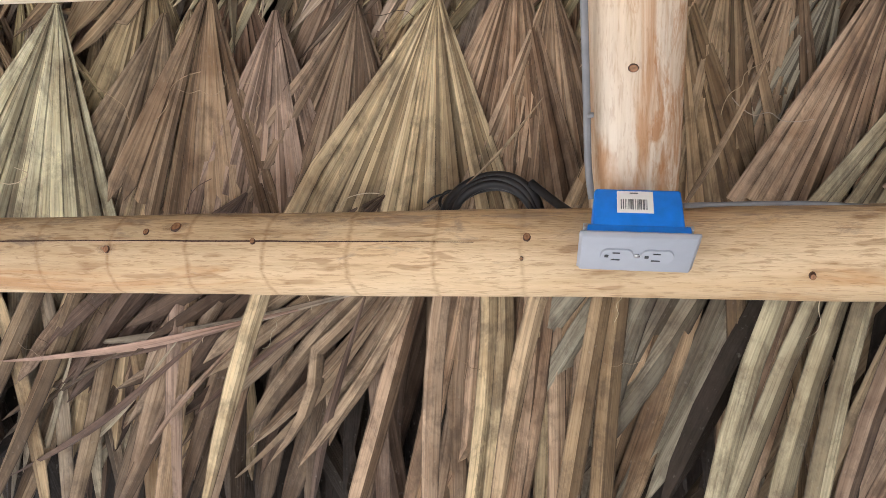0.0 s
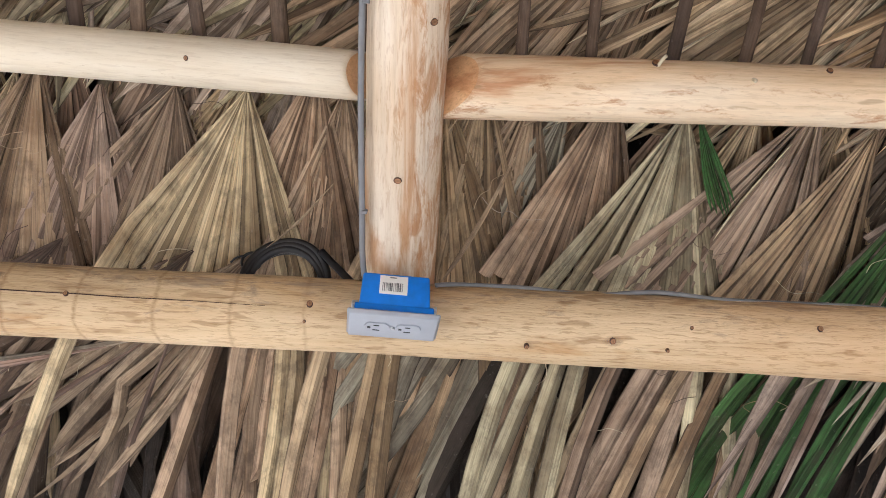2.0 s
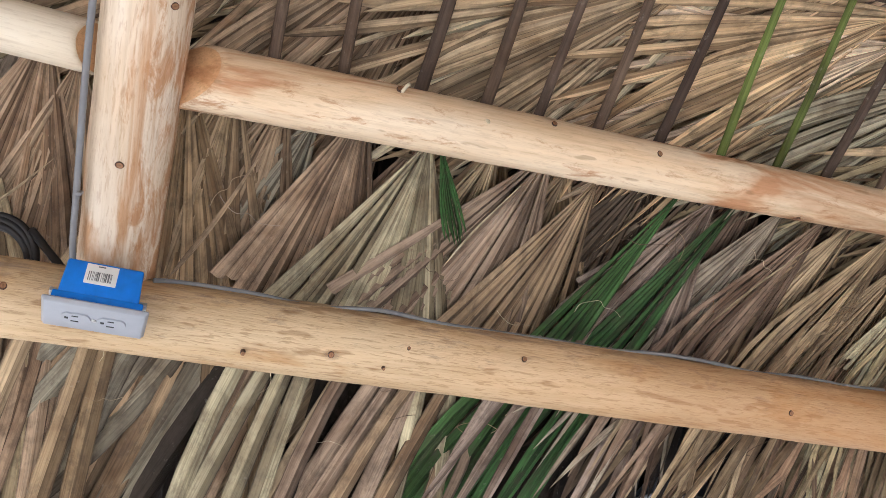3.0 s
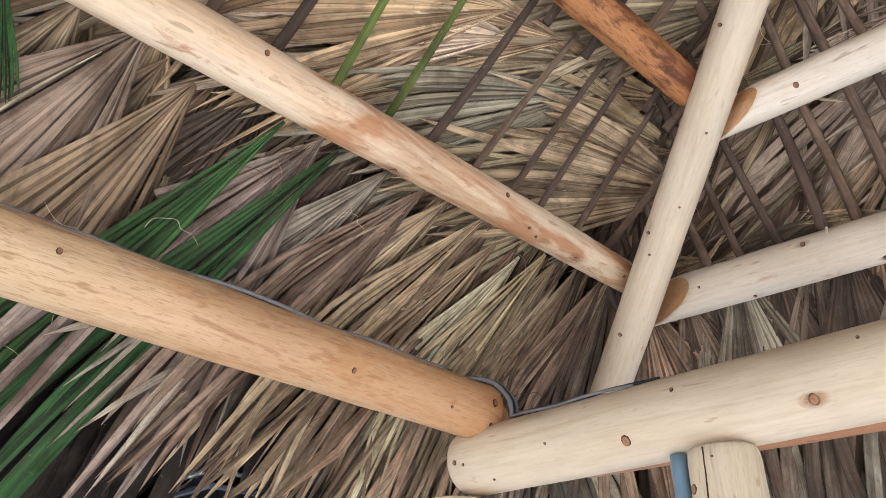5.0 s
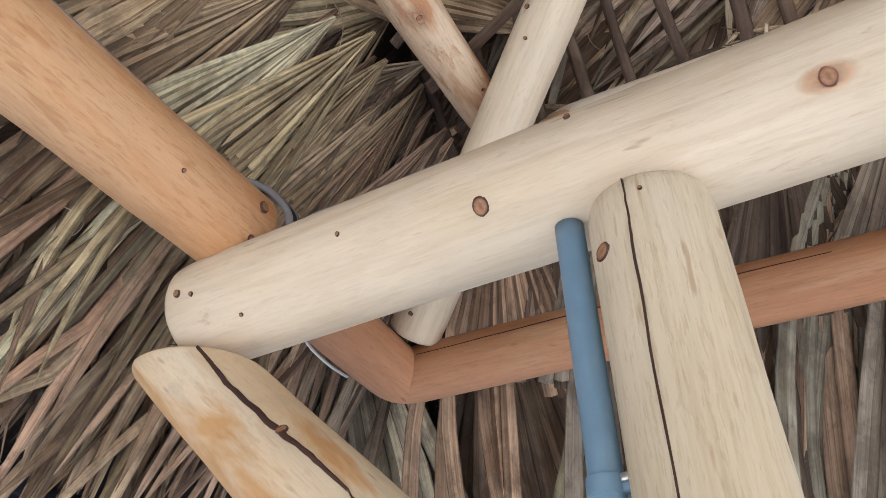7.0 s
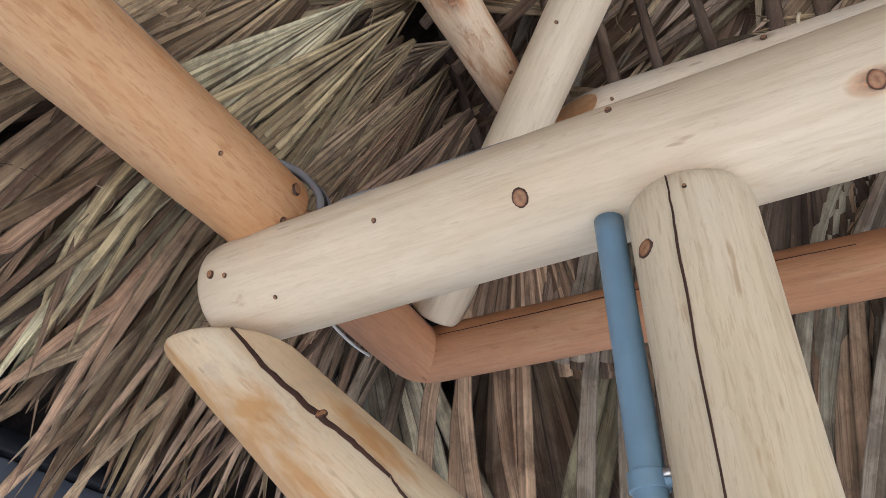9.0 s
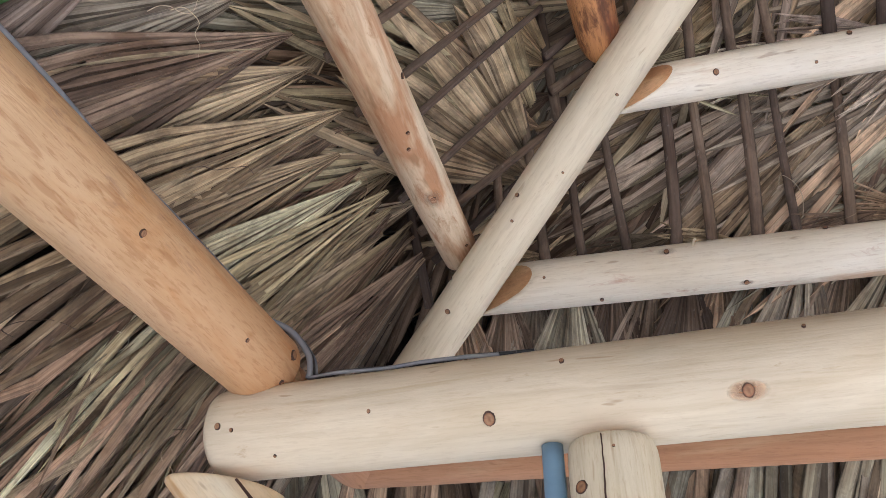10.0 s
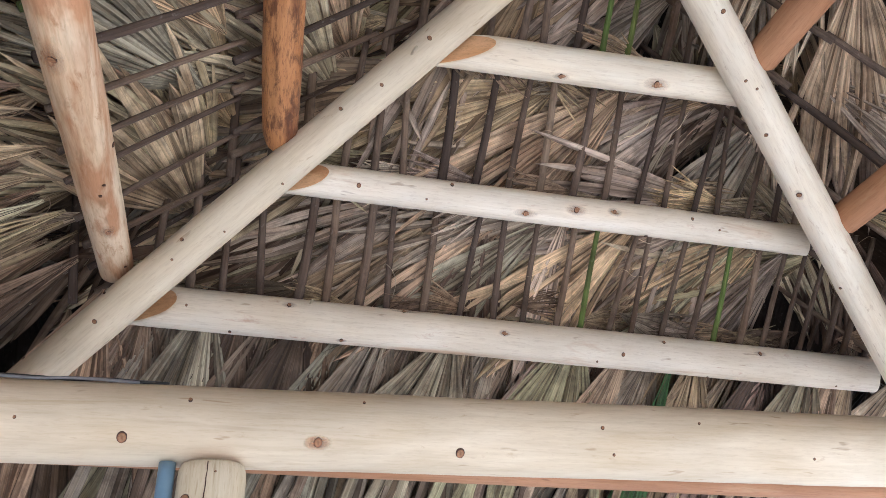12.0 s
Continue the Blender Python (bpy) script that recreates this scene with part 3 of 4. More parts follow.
pole("post", (-1.42, 0.6, 0.0), (-1.42, 0.6, 1.91), 0.055, 0.05, W_POST, "cream peeled log post", "post", seed=63)
pole("post", (-1.42, -1.15, 0.0), (-1.42, -1.15, 1.91), 0.055, 0.05, W_POST, "cream peeled log post", "post", seed=64)

for ob, at, long, wide in ((q3, (1.352, -0.419, 2.617), 0.03, 0.014),
                           (q3, (1.367, -0.228, 2.615), 0.018, 0.009),
                           (q2, (1.559, -0.209, 2.429), 0.028, 0.01),
                           (q2, (1.551, -0.315, 2.444), 0.026, 0.012),
                           (q2, (1.553, -0.400, 2.451), 0.018, 0.01),
                           (q2, (1.597, -0.489, 2.431), 0.02, 0.007),
                           (q1, (1.722, 0.223, 2.272), 0.016, 0.008),
                           (q1, (1.756, 0.118, 2.221), 0.012, 0.006),
                           (q1, (1.770, -0.832, 2.259), 0.018, 0.008),
                           (q1, (1.741, -0.212, 2.253), 0.014, 0.008),
                           (q1, (1.739, -0.003, 2.284), 0.03, 0.006),
                           (hip_r, (1.414, -0.730, 2.445), 0.014, 0.009),
                           (beam_b, (1.475, 0.185, 1.939), 0.022, 0.012),
                           (beam_b, (1.475, 0.187, 1.939), 0.02, 0.011),
                           (purlin_r, (1.503, 0.521, 2.268), 0.022, 0.014),
                           (purlin_r, (1.096, 0.538, 2.252), 0.03, 0.016),
                           (beam_a, (0.500, 0.698, 2.018), 0.014, 0.008),
                           (beam_a, (-0.340, 0.688, 2.028), 0.014, 0.008),
                           (beam_a, (-0.262, 0.691, 2.056), 0.02, 0.01)):
    stain(ob, at, long, wide)

# ---- thatch ----
def leaf_bm(seed, count=17, spread=58, length=0.85, split=0.42, loose=1.0, sag=0.12, ragged=0.12, steps=10, drop=0.0):
    """One fan leaf: hub at the origin, blade towards -y, +z to the inside. Pleated strips, joined near the hub and free beyond the split."""
    rnd = random.Random(seed)
    bm = bmesh.new()
    layer = bm.loops.layers.uv.new("UVMap")
    total = radians(spread)
    dth = total / count
    bend = rnd.uniform(-0.16, 0.16)
    fold = bm.loops.layers.uv.new("Fold")
    keep = rnd.random() >= drop
    for i in range(count):
        th = -total / 2 + (i + 0.5) * dth + rnd.uniform(-0.07, 0.07) * dth
        own = length * (1 - 0.22 * abs(i / count - 0.5)) * rnd.uniform(1 - ragged, 1)
        cut = split * length * rnd.uniform(0.86, 1.2)
        keep = keep if rnd.random() < 0.45 else rnd.random() >= drop
        if not keep:
            own = min(own, length * rnd.uniform(0.29, 0.35))
        drift, out = rnd.gauss(0, 0.55) * loose, rnd.gauss(0, 0.16) * loose
        twist = rnd.gauss(0, 0.9) * loose
        kink = rnd.uniform(0.55, 0.9) if rnd.random() < 0.07 * loose else 2.0
        kink_a = rnd.uniform(-1.3, 1.3)
        pleat = rnd.uniform(0.16, 0.34)
        pos = Vector((math.sin(th) * 0.006, 0, rnd.uniform(-0.004, 0.004)))
        ang, pitch, s = th, 0.0, 0.0
        rows = []
        for k in range(steps + 1):
            f = k / steps
            w = 0.5 * dth * (min(s, cut) + 0.45 * max(0.0, min(s, cut * 1.7) - cut)) * 0.985 + 0.0010
            if s > cut:
                w *= max(0.06, 1 - ((s - cut) / (own - cut + 1e-6)) ** 5)
            free = max(0.0, (s - cut) / length)
            tw = twist * free * 2.2
            side = Vector((math.cos(ang) * math.cos(tw), math.sin(ang) * math.cos(tw), math.sin(tw)))
            nrm = Vector((-math.cos(ang) * math.sin(tw), 0, math.cos(tw)))
            ridge_at = pos + nrm * pleat * w * 2
            rows.append((bm.verts.new(pos - side * w), bm.verts.new(ridge_at), bm.verts.new(ridge_at), bm.verts.new(pos + side * w), w, s))
            ds = own / steps
            s += ds
            if f < kink <= f + 1 / steps:
                ang += kink_a
                pitch += rnd.uniform(-0.3, 0.1)
            if s > cut:
                ang += drift * ds / length * 1.6 - (ang - 0.04) * ds * 3.2
                pitch += out * ds / length + (sag - pitch) * ds * 2.6
            pos = pos + ds * Vector((math.sin(ang + bend * s), -math.cos(ang + bend * s) * math.cos(pitch), math.sin(pitch)))
        v0 = rnd.uniform(0, 9)
        for a, b in zip(rows, rows[1:]):
            for k in (0, 1):
                fc = bm.faces.new((a[2 * k], a[2 * k + 1], b[2 * k + 1], b[2 * k]))
                for lp, (u, v) in zip(fc.loops, (((k - 1) * a[4], a[5]), (k * a[4], a[5]), (k * b[4], b[5]), ((k - 1) * b[4], b[5]))):
                    lp[layer].uv = (u + v0, v)
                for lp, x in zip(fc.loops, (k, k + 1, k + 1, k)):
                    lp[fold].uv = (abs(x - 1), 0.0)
    return bm


def stem_bm(seed, length, r):
    rnd = random.Random(seed)
    bm = bmesh.new()
    layer = bm.loops.layers.uv.new("UVMap")
    rows, b1 = [], rnd.uniform(-0.012, 0.012)
    for k in range(9):
        s = k / 8
        x = 0.35 * b1 * math.sin(math.pi * s)
        rr = r * (1.15 - 0.3 * s)
        rows.append([bm.verts.new((x + rr * math.cos(a), s * length, 0.6 * rr * math.sin(a))) for a in (math.pi * 2 * j / 8 for j in range(8))])
    for k, (a, b) in enumerate(zip(rows, rows[1:])):
        for j in range(8):
            fc = bm.faces.new((a[j], a[(j + 1) % 8], b[(j + 1) % 8], b[j]))
            for lp, uvc in zip(fc.loops, ((j * 0.004, k * length / 8), (j * 0.004 + 0.004, k * length / 8), (j * 0.004 + 0.004, (k + 1) * length / 8), (j * 0.004, (k + 1) * length / 8))):
                lp[layer].uv = uvc
    bm.faces.new(rows[0][::-1])
    bm.faces.new(rows[-1])
    return bm


def variants(kind, number, material, **kw):
    return [mesh_of("palm_leaf", leaf_bm(kind * 100 + i, **kw), material, smooth=False) for i in range(number)]


FAN = variants(1, 14, LEAF, count=13, spread=46, length=1.08, split=0.32, loose=0.45, sag=0.42, drop=0.74)
CURL = variants(6, 8, LEAF, count=13, spread=40, length=0.98, split=0.34, loose=1.0, sag=0.4, ragged=0.2, drop=0.2)
TUCKED = variants(7, 8, LEAF, count=14, spread=52, length=0.37, split=0.8, loose=0.3, sag=0.3, ragged=0.1)
WIDE = variants(8, 4, LEAF, count=16, spread=58, length=1.08, split=0.33, loose=0.35, sag=0.42, drop=0.64)
SKIRT = variants(2, 16, LEAF, count=8, spread=38, length=1.0, split=0.42, loose=0.75, sag=0.3, ragged=0.2)
CROSS = variants(3, 14, LEAF, count=20, spread=46, length=0.62, split=0.45, loose=0.75, sag=0.03, ragged=0.3)
COARSE = variants(5, 14, LEAF, count=11, spread=40, length=0.60, split=0.40, loose=0.95, sag=0.03, ragged=0.35)
GREEN = variants(4, 3, LEAF, count=8, spread=18, length=0.95, split=0.5, loose=0.3, sag=0.35)
STRIPS = variants(9, 4, LEAF, count=1, spread=2.6, length=0.40, split=0.35, loose=0.6, sag=0.0)
STEMS = [mesh_of("leaf_stem", stem_bm(i, 0.31, r), STEM) for i, r in enumerate((0.0085, 0.007, 0.0095, 0.0075))]
STEMS_GREEN = [mesh_of("leaf_stem", stem_bm(20 + i, 0.31, 0.007), STEM_GREEN) for i in range(2)]


def fibre_bm(seed):
    """A loose curled fibre of the leaves."""
    rnd = random.Random(seed)
    a, q, pts = rnd.uniform(0, 6.28), Vector(), []
    for i in range(7):
        pts.append(tuple(q))
        a += rnd.gauss(0.25, 0.5)
        q = q + Vector((math.cos(a), math.sin(a), rnd.uniform(-0.2, 0.2))) * 0.014
    return tube(pts, 0.0005, 4)


FIBRES = [mesh_of("fibre", fibre_bm(i), LEAF) for i in range(6)]


def face_frame(origin, u, v):
    u, v = Vector(u).normalized(), Vector(v).normalized()
    return Matrix.Translation(origin) @ Matrix((u, v, u.cross(v))).transposed().to_4x4()


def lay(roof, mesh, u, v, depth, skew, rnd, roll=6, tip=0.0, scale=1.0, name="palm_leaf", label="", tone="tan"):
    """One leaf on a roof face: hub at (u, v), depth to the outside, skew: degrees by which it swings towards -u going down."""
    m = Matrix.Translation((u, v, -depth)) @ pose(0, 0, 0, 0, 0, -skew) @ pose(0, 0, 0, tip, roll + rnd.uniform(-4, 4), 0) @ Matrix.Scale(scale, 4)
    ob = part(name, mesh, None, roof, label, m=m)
    # higher leaves are coloured lighter to make up for the weak light up there
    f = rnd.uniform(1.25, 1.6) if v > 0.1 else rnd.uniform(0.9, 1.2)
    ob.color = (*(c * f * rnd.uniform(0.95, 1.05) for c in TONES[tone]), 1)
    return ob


# the fans under the lowest purlin that can be told apart: along, lean, tone
FRONT_FANS = [(-0.55, 17, "rust"), (-0.43, 29, "pale"), (-0.31, 24, "brown"), (-0.235, 20, "rust"), (-0.165, 15, "plum"), (-0.07, 17, "brown"), (0.03, 14, "straw"),
              (0.115, 9, "tan"), (0.15, 3, "tan"), (0.275, -1, "rust"), (0.33, 4, "tan"), (0.395, 10, "tan"), (0.495, 6, "tan"), (0.585, 3, "olive"), (0.685, 6, "tan"),
              (0.755, 15, "plum"), (0.84, 9, "brown"), (1.165, 17, "grey"), (1.225, 18, "plum"), (1.285, 19, "tan"), (1.35, 15, "straw"), (1.415, 11, "tan"), (1.47, 7, "pale"), (1.52, 3, "straw"), (1.565, -1, "rust"), (1.61, -6, "tan"), (1.655, -10, "rust")]


# where the stems are still green, along each face, by row
GREEN_STEMS = {("front", 1): (0.511, 0.979, 1.085), ("side", 1): (0.145, 0.211, 0.407, 0.482, 0.548), ("side", 3): (-0.005, 0.075, 0.141)}
SA, SB = math.atan(0.795), math.atan(1.05)
ROOFS = {
    # origin on the plane of the rafters' tops at the first purlin, along, up-slope
    "roof_1": (face_frame((0, 0.53, 2.342), (1, 0, 0), (0, -math.cos(SA), math.sin(SA))), "front"),
    "roof_2": (face_frame((1.780, -0.25, 2.325), (0.03, -1, 0), (-math.cos(SB), 0, math.sin(SB))), "side"),
    "roof_3": (face_frame((0, -1.13, 2.335), (-1, 0, 0), (0, math.cos(SA), math.sin(SA))), "back"),
    "roof_4": (face_frame((-1.30, -0.25, 2.325), (0, 1, 0), (math.cos(SB), 0, math.sin(SB))), "far"),
}


def eave(kind, u):
    """How long the leaves are at the eave: worn short at one gap near the corner, cut on the unseen faces to let in
    light.
    """
    if kind in ("back", "far"):
        return 0.6
    return 0.72 if kind == "front" and 1.10 < u < 2.0 else 1.0


def hip_limits(kind, v):
    """How far a face reaches along u at the height v up its slope."""
    if kind in ("front", "back"):
        half = 1.56 - v * math.cos(SA) * 0.70
        return (0.22 - half, 0.22 + half) if kind == "front" else (-0.22 - half, -0.22 + half)
    half = 0.86 - v * math.cos(SB) * 1.38
    return (-0.90 - half + 0.95, half + 0.05)


for name, (m, kind) in ROOFS.items():
    rnd = random.Random(len(name) + ord(name[-1]))
    roof = empty(name, m, "palm thatch roof face of overlapping dried fan leaves", "thatch roof", kind="structure")
    near = kind in ("front", "side")
    tones = FRONT_MIX if kind == "front" else SIDE_MIX
    # outer packed thatch that closes the roof, near black for the shade in gaps
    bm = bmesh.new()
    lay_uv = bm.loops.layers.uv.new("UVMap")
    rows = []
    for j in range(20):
        # the unseen faces stop higher at the eave, an opening added for light
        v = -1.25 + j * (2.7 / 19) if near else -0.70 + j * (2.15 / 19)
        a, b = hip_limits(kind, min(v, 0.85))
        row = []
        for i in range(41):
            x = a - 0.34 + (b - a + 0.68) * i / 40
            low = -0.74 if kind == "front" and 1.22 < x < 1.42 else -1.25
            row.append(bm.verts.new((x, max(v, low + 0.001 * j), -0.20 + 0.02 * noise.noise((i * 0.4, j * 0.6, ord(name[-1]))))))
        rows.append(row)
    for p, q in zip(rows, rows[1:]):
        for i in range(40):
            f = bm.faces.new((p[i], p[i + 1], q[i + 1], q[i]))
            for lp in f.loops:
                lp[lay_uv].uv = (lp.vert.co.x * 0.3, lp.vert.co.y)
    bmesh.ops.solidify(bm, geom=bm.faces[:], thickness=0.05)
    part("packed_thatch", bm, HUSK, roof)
    # leaves packed behind the rest, near black: the gaps' shade put into their colour
    a, b = hip_limits(kind, -0.2)
    u = a - 0.05
    while u < b + 0.12:
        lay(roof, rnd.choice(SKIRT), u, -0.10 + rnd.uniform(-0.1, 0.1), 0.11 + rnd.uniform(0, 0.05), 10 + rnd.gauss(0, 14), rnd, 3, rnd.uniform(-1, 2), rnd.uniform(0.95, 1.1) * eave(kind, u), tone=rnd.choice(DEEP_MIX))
        u += (0.07 if near else 0.14) * rnd.uniform(0.6, 1.4)
    # eave skirt under the beam; the front face's is near black as gap shade
    a, b = hip_limits(kind, -0.28)
    u = a - 0.05
    while u < b + 0.12:
        deep = rnd.uniform(0.4, 1)
        lay(roof, rnd.choice(SKIRT), u, -0.08 + rnd.uniform(-0.08, 0.06), 0.05 + 0.05 * deep, 15 + rnd.gauss(0, 9), rnd, 5, rnd.uniform(-2, 4), rnd.uniform(0.9, 1.08) * eave(kind, u), tone=rnd.choice(["dark", "mould_and_shade", "mould_and_shade", "dark"] if kind == "front" else tones))
        u += (0.34 if kind == "front" else 0.2) * rnd.uniform(0.6, 1.4)
    # first row of fans, hubs at the lowest purlin
    if kind == "front":
        spots = list(FRONT_FANS)
        spots += [(x, rnd.gauss(15, 6), rnd.choice(FRONT_MIX)) for x in np.arange(-1.25, -0.6, 0.09)]
        behind = [(x + rnd.uniform(-0.02, 0.02), rnd.gauss(8, 9), rnd.choice(FRONT_MIX)) for x in np.arange(-1.25, 1.7, 0.085)]
    else:
        a, b = hip_limits(kind, 0.0)
        spots = [(x + rnd.uniform(-0.012, 0.012), rnd.gauss(8, 5), rnd.choice(("grey", "brown", "tan", "plum", "dark", "grey", "olive"))) for x in np.arange(a, b + 0.03, 0.062 if near else 0.13)]
        # tucked leaves in darker tones, the shade behind the fans put into colour
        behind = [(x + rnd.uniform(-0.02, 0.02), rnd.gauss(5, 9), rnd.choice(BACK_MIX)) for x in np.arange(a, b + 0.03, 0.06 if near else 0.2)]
    for i, (u, lean, tone) in enumerate(spots):
        short = (0.72 if u < 1.56 else 0.80) if kind == "front" and u > 1.10 else 1.0
        mesh = WIDE[i % 4] if tone in ("straw", "olive") or i % 5 == 0 else FAN[i % 14]
        mesh = CURL[i % 8] if kind == "front" and u > 1.1 else mesh
        lay(roof, mesh, u, (-0.088 if kind == "front" else -0.045) + rnd.uniform(-0.02, 0.02), (0.016 if tone in ("straw", "pale", "olive") else 0.026 + 0.009 * (i % 3)), lean, rnd, 7, 2.0, rnd.uniform(0.95, 1.05) * short, tone=tone)
    if kind == "front":
        # leaves tucked into the corner under the hip
        for k, u in enumerate(np.arange(1.40, 1.80, 0.027)):
            lay(roof, CURL[(k * 3) % 8], u, -0.07 + rnd.uniform(-0.03, 0.02), 0.045 + 0.008 * (k % 3), 8 - 62 * (u - 1.40) + rnd.gauss(0, 3), rnd, 5, 1.0, rnd.uniform(0.9, 1.05) * (0.74 if u < 1.56 else 0.80), tone=("brown", "tan", "plum", "rust", "dark", "brown")[k % 6])
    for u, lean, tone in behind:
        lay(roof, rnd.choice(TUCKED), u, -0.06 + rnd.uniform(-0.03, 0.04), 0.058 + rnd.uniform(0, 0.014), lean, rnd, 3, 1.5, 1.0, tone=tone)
    # upper rows: leaf stems over crossing blades
    rise = 0.29 if kind in ("front", "back") else 0.275
    for row in range(1, 4):
        v = row * rise - 0.06
        a, b = hip_limits(kind, v)
        u = a - 0.1
        while u < b + 0.12:
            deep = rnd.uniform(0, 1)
            # the deepest leaves take darker tones, as shade between the layers
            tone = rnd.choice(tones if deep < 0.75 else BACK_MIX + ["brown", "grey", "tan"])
            if kind == "front" and u > 0.95 and deep < 0.75:
                tone = rnd.choice(("straw", "pale", "olive", "tan", "straw", "grey"))
            skew = rnd.gauss(52, 11) if kind == "front" or rnd.random() < 0.93 else rnd.uniform(-30, 20)
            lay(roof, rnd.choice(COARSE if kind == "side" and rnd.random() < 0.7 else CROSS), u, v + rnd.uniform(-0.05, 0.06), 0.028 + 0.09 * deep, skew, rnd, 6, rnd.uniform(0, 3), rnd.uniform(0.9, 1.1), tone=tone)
            u += (0.036 if near else 0.10) * rnd.uniform(0.6, 1.4)
        # crumpled ends and scraps along the purlin
        a, b = hip_limits(kind, v - rise)
        u = a
        while u < b and kind == "side":
            lay(roof, rnd.choice(CROSS), u, v - rise + 0.05 + rnd.uniform(-0.02, 0.02), 0.015 + rnd.uniform(0, 0.02), rnd.choice((-1, 1)) * rnd.uniform(65, 100), rnd, 10, rnd.uniform(-6, 6), rnd.uniform(0.22, 0.4), tone=rnd.choice(tones))
            u += (0.16 if kind == "front" else 0.09) * rnd.uniform(0.6, 1.4)
        u = a
        while u < b:
            green = any(abs(u - g) < 0.025 for g in GREEN_STEMS.get((kind, row), ()))
            mesh = rnd.choice(STEMS_GREEN if green else STEMS)
            lay(roof, mesh, u, v - rise, 0.004 + rnd.uniform(0, 0.010), rnd.gauss(0, 2.5), rnd, 10, 0, 1.0, "leaf_stem", "green leaf stem" if green else "")
            u += ((0.066 if kind == "side" else 0.09) if near else 0.14) * rnd.uniform(0.78, 1.22)
    if kind == "front":
        for u, lean, k in ((0.96, 18, 0), (1.055, 19, 1)):
            lay(roof, GREEN[k], u, -0.09, 0.014, lean, rnd, 3, 1.5, 1.0, label="green fan leaf not yet dried", tone="green")
        lay(roof, WIDE[1], 1.03, -0.09, 0.03, 14, rnd, 5, 2, 0.7, tone="grey")
        lay(roof, GREEN[2], 0.60, -0.09, 0.016, -22, rnd, 3, 0, 0.18, label="green fan leaf not yet dried", tone="green")
        for k, (u, lean, tone) in enumerate(((0.37, 13, "tan"), (0.44, 17, "grey"), (0.80, 16, "brown"), (-0.28, 20, "straw"), (-0.5, 18, "grey"))):
            lay(roof, SKIRT[3 * k], u, -0.10, 0.05, lean, rnd, 4, 2, 0.95, tone=tone)
        # a torn brown leaf that sweeps across the eave
        for k, (u, lean, tone) in enumerate(((0.02, 40, "brown"), (-0.06, 46, "dark"), (-0.15, 38, "plum"), (-0.25, 44, "dark"), (-0.36, 34, "brown"))):
            lay(roof, SKIRT[(2 * k + 1) % 16], u, -0.33, 0.012 + 0.006 * k, lean, rnd, 8, 2, 0.60, tone=tone)
        # torn leaves and single strips that hang loose
        for k in range(13):
            lay(roof, STRIPS[k % 4], -0.02 - 0.045 * k + rnd.uniform(-0.04, 0.04), -0.43 - 0.012 * k, -0.01 + rnd.uniform(-0.015, 0.02), rnd.gauss(54, 12), rnd, 0, rnd.uniform(-3, 6), rnd.uniform(0.9, 1.7), "leaf_strip", tone=rnd.choice(("dark", "brown", "dark", "plum", "grey")))
        for k, (u, v, lean, size, tone) in enumerate(((0.14, -0.21, 40, 0.42, "tan"), (0.385, -0.13, 21, 0.75, "tan"), (0.72, -0.12, 30, 0.5, "pale"), (1.2, -0.12, 35, 0.6, "tan"))):
            lay(roof, STRIPS[k], u, v, 0.0, lean, rnd, 0, 0, size, "leaf_strip", tone=tone)
    if near:
        for k in range(70 if kind == "front" else 30):
            a, b = hip_limits(kind, 0)
            lay(roof, FIBRES[k % 6], rnd.uniform(a, b), rnd.uniform(-0.6, -0.1) if kind == "front" else rnd.uniform(-0.1, 0.5), 0.004, rnd.uniform(0, 360), rnd, 0, 0, rnd.uniform(0.6, 1.3), "fibre", tone=rnd.choice(("tan", "pale", "dark")))
    if kind == "side":
        lay(roof, GREEN[0], 0.42, -0.09, 0.018, 5, rnd, 3, 0, 0.8, label="green fan leaf not yet dried", tone="green")

# ---- electrical box ----
outlet = empty("electrical_outlet", pose(0.235, 0.645, 2.009, -8, 0, 5) @ Matrix.Scale(0.92, 4), "grey duplex outlet in a blue plastic box on the log beam", "outlet")
bm = box(0.088, 0.052, 0.050, 0.003, (0, 0.002, 0.030))
for v in bm.verts:
    v.co.x *= 1 - 0.9 * (v.co.z - 0.005) * (1 if v.co.z > 0.03 else 0)
part("box_body", bm, BLUE, outlet, "bright blue plastic device box")
part("flange", box(0.098, 0.054, 0.010, 0.0015, (0, 0.002, 0.006)), BLUE, outlet)
for x in (-0.049, 0.049):
    part("screw_ear", box(0.008, 0.012, 0.006, 0.001, (x, -0.012, 0.014)), STEEL, outlet)
bm = box(0.114, 0.066, 0.007, 0.0025, (0, 0, -0.0045), 3)
for v in bm.verts:
    if v.co.z < -0.005:
        v.co.x *= 0.965
        v.co.y *= 0.95
part("cover_plate", bm, PLATE, outlet, "grey plastic cover plate")
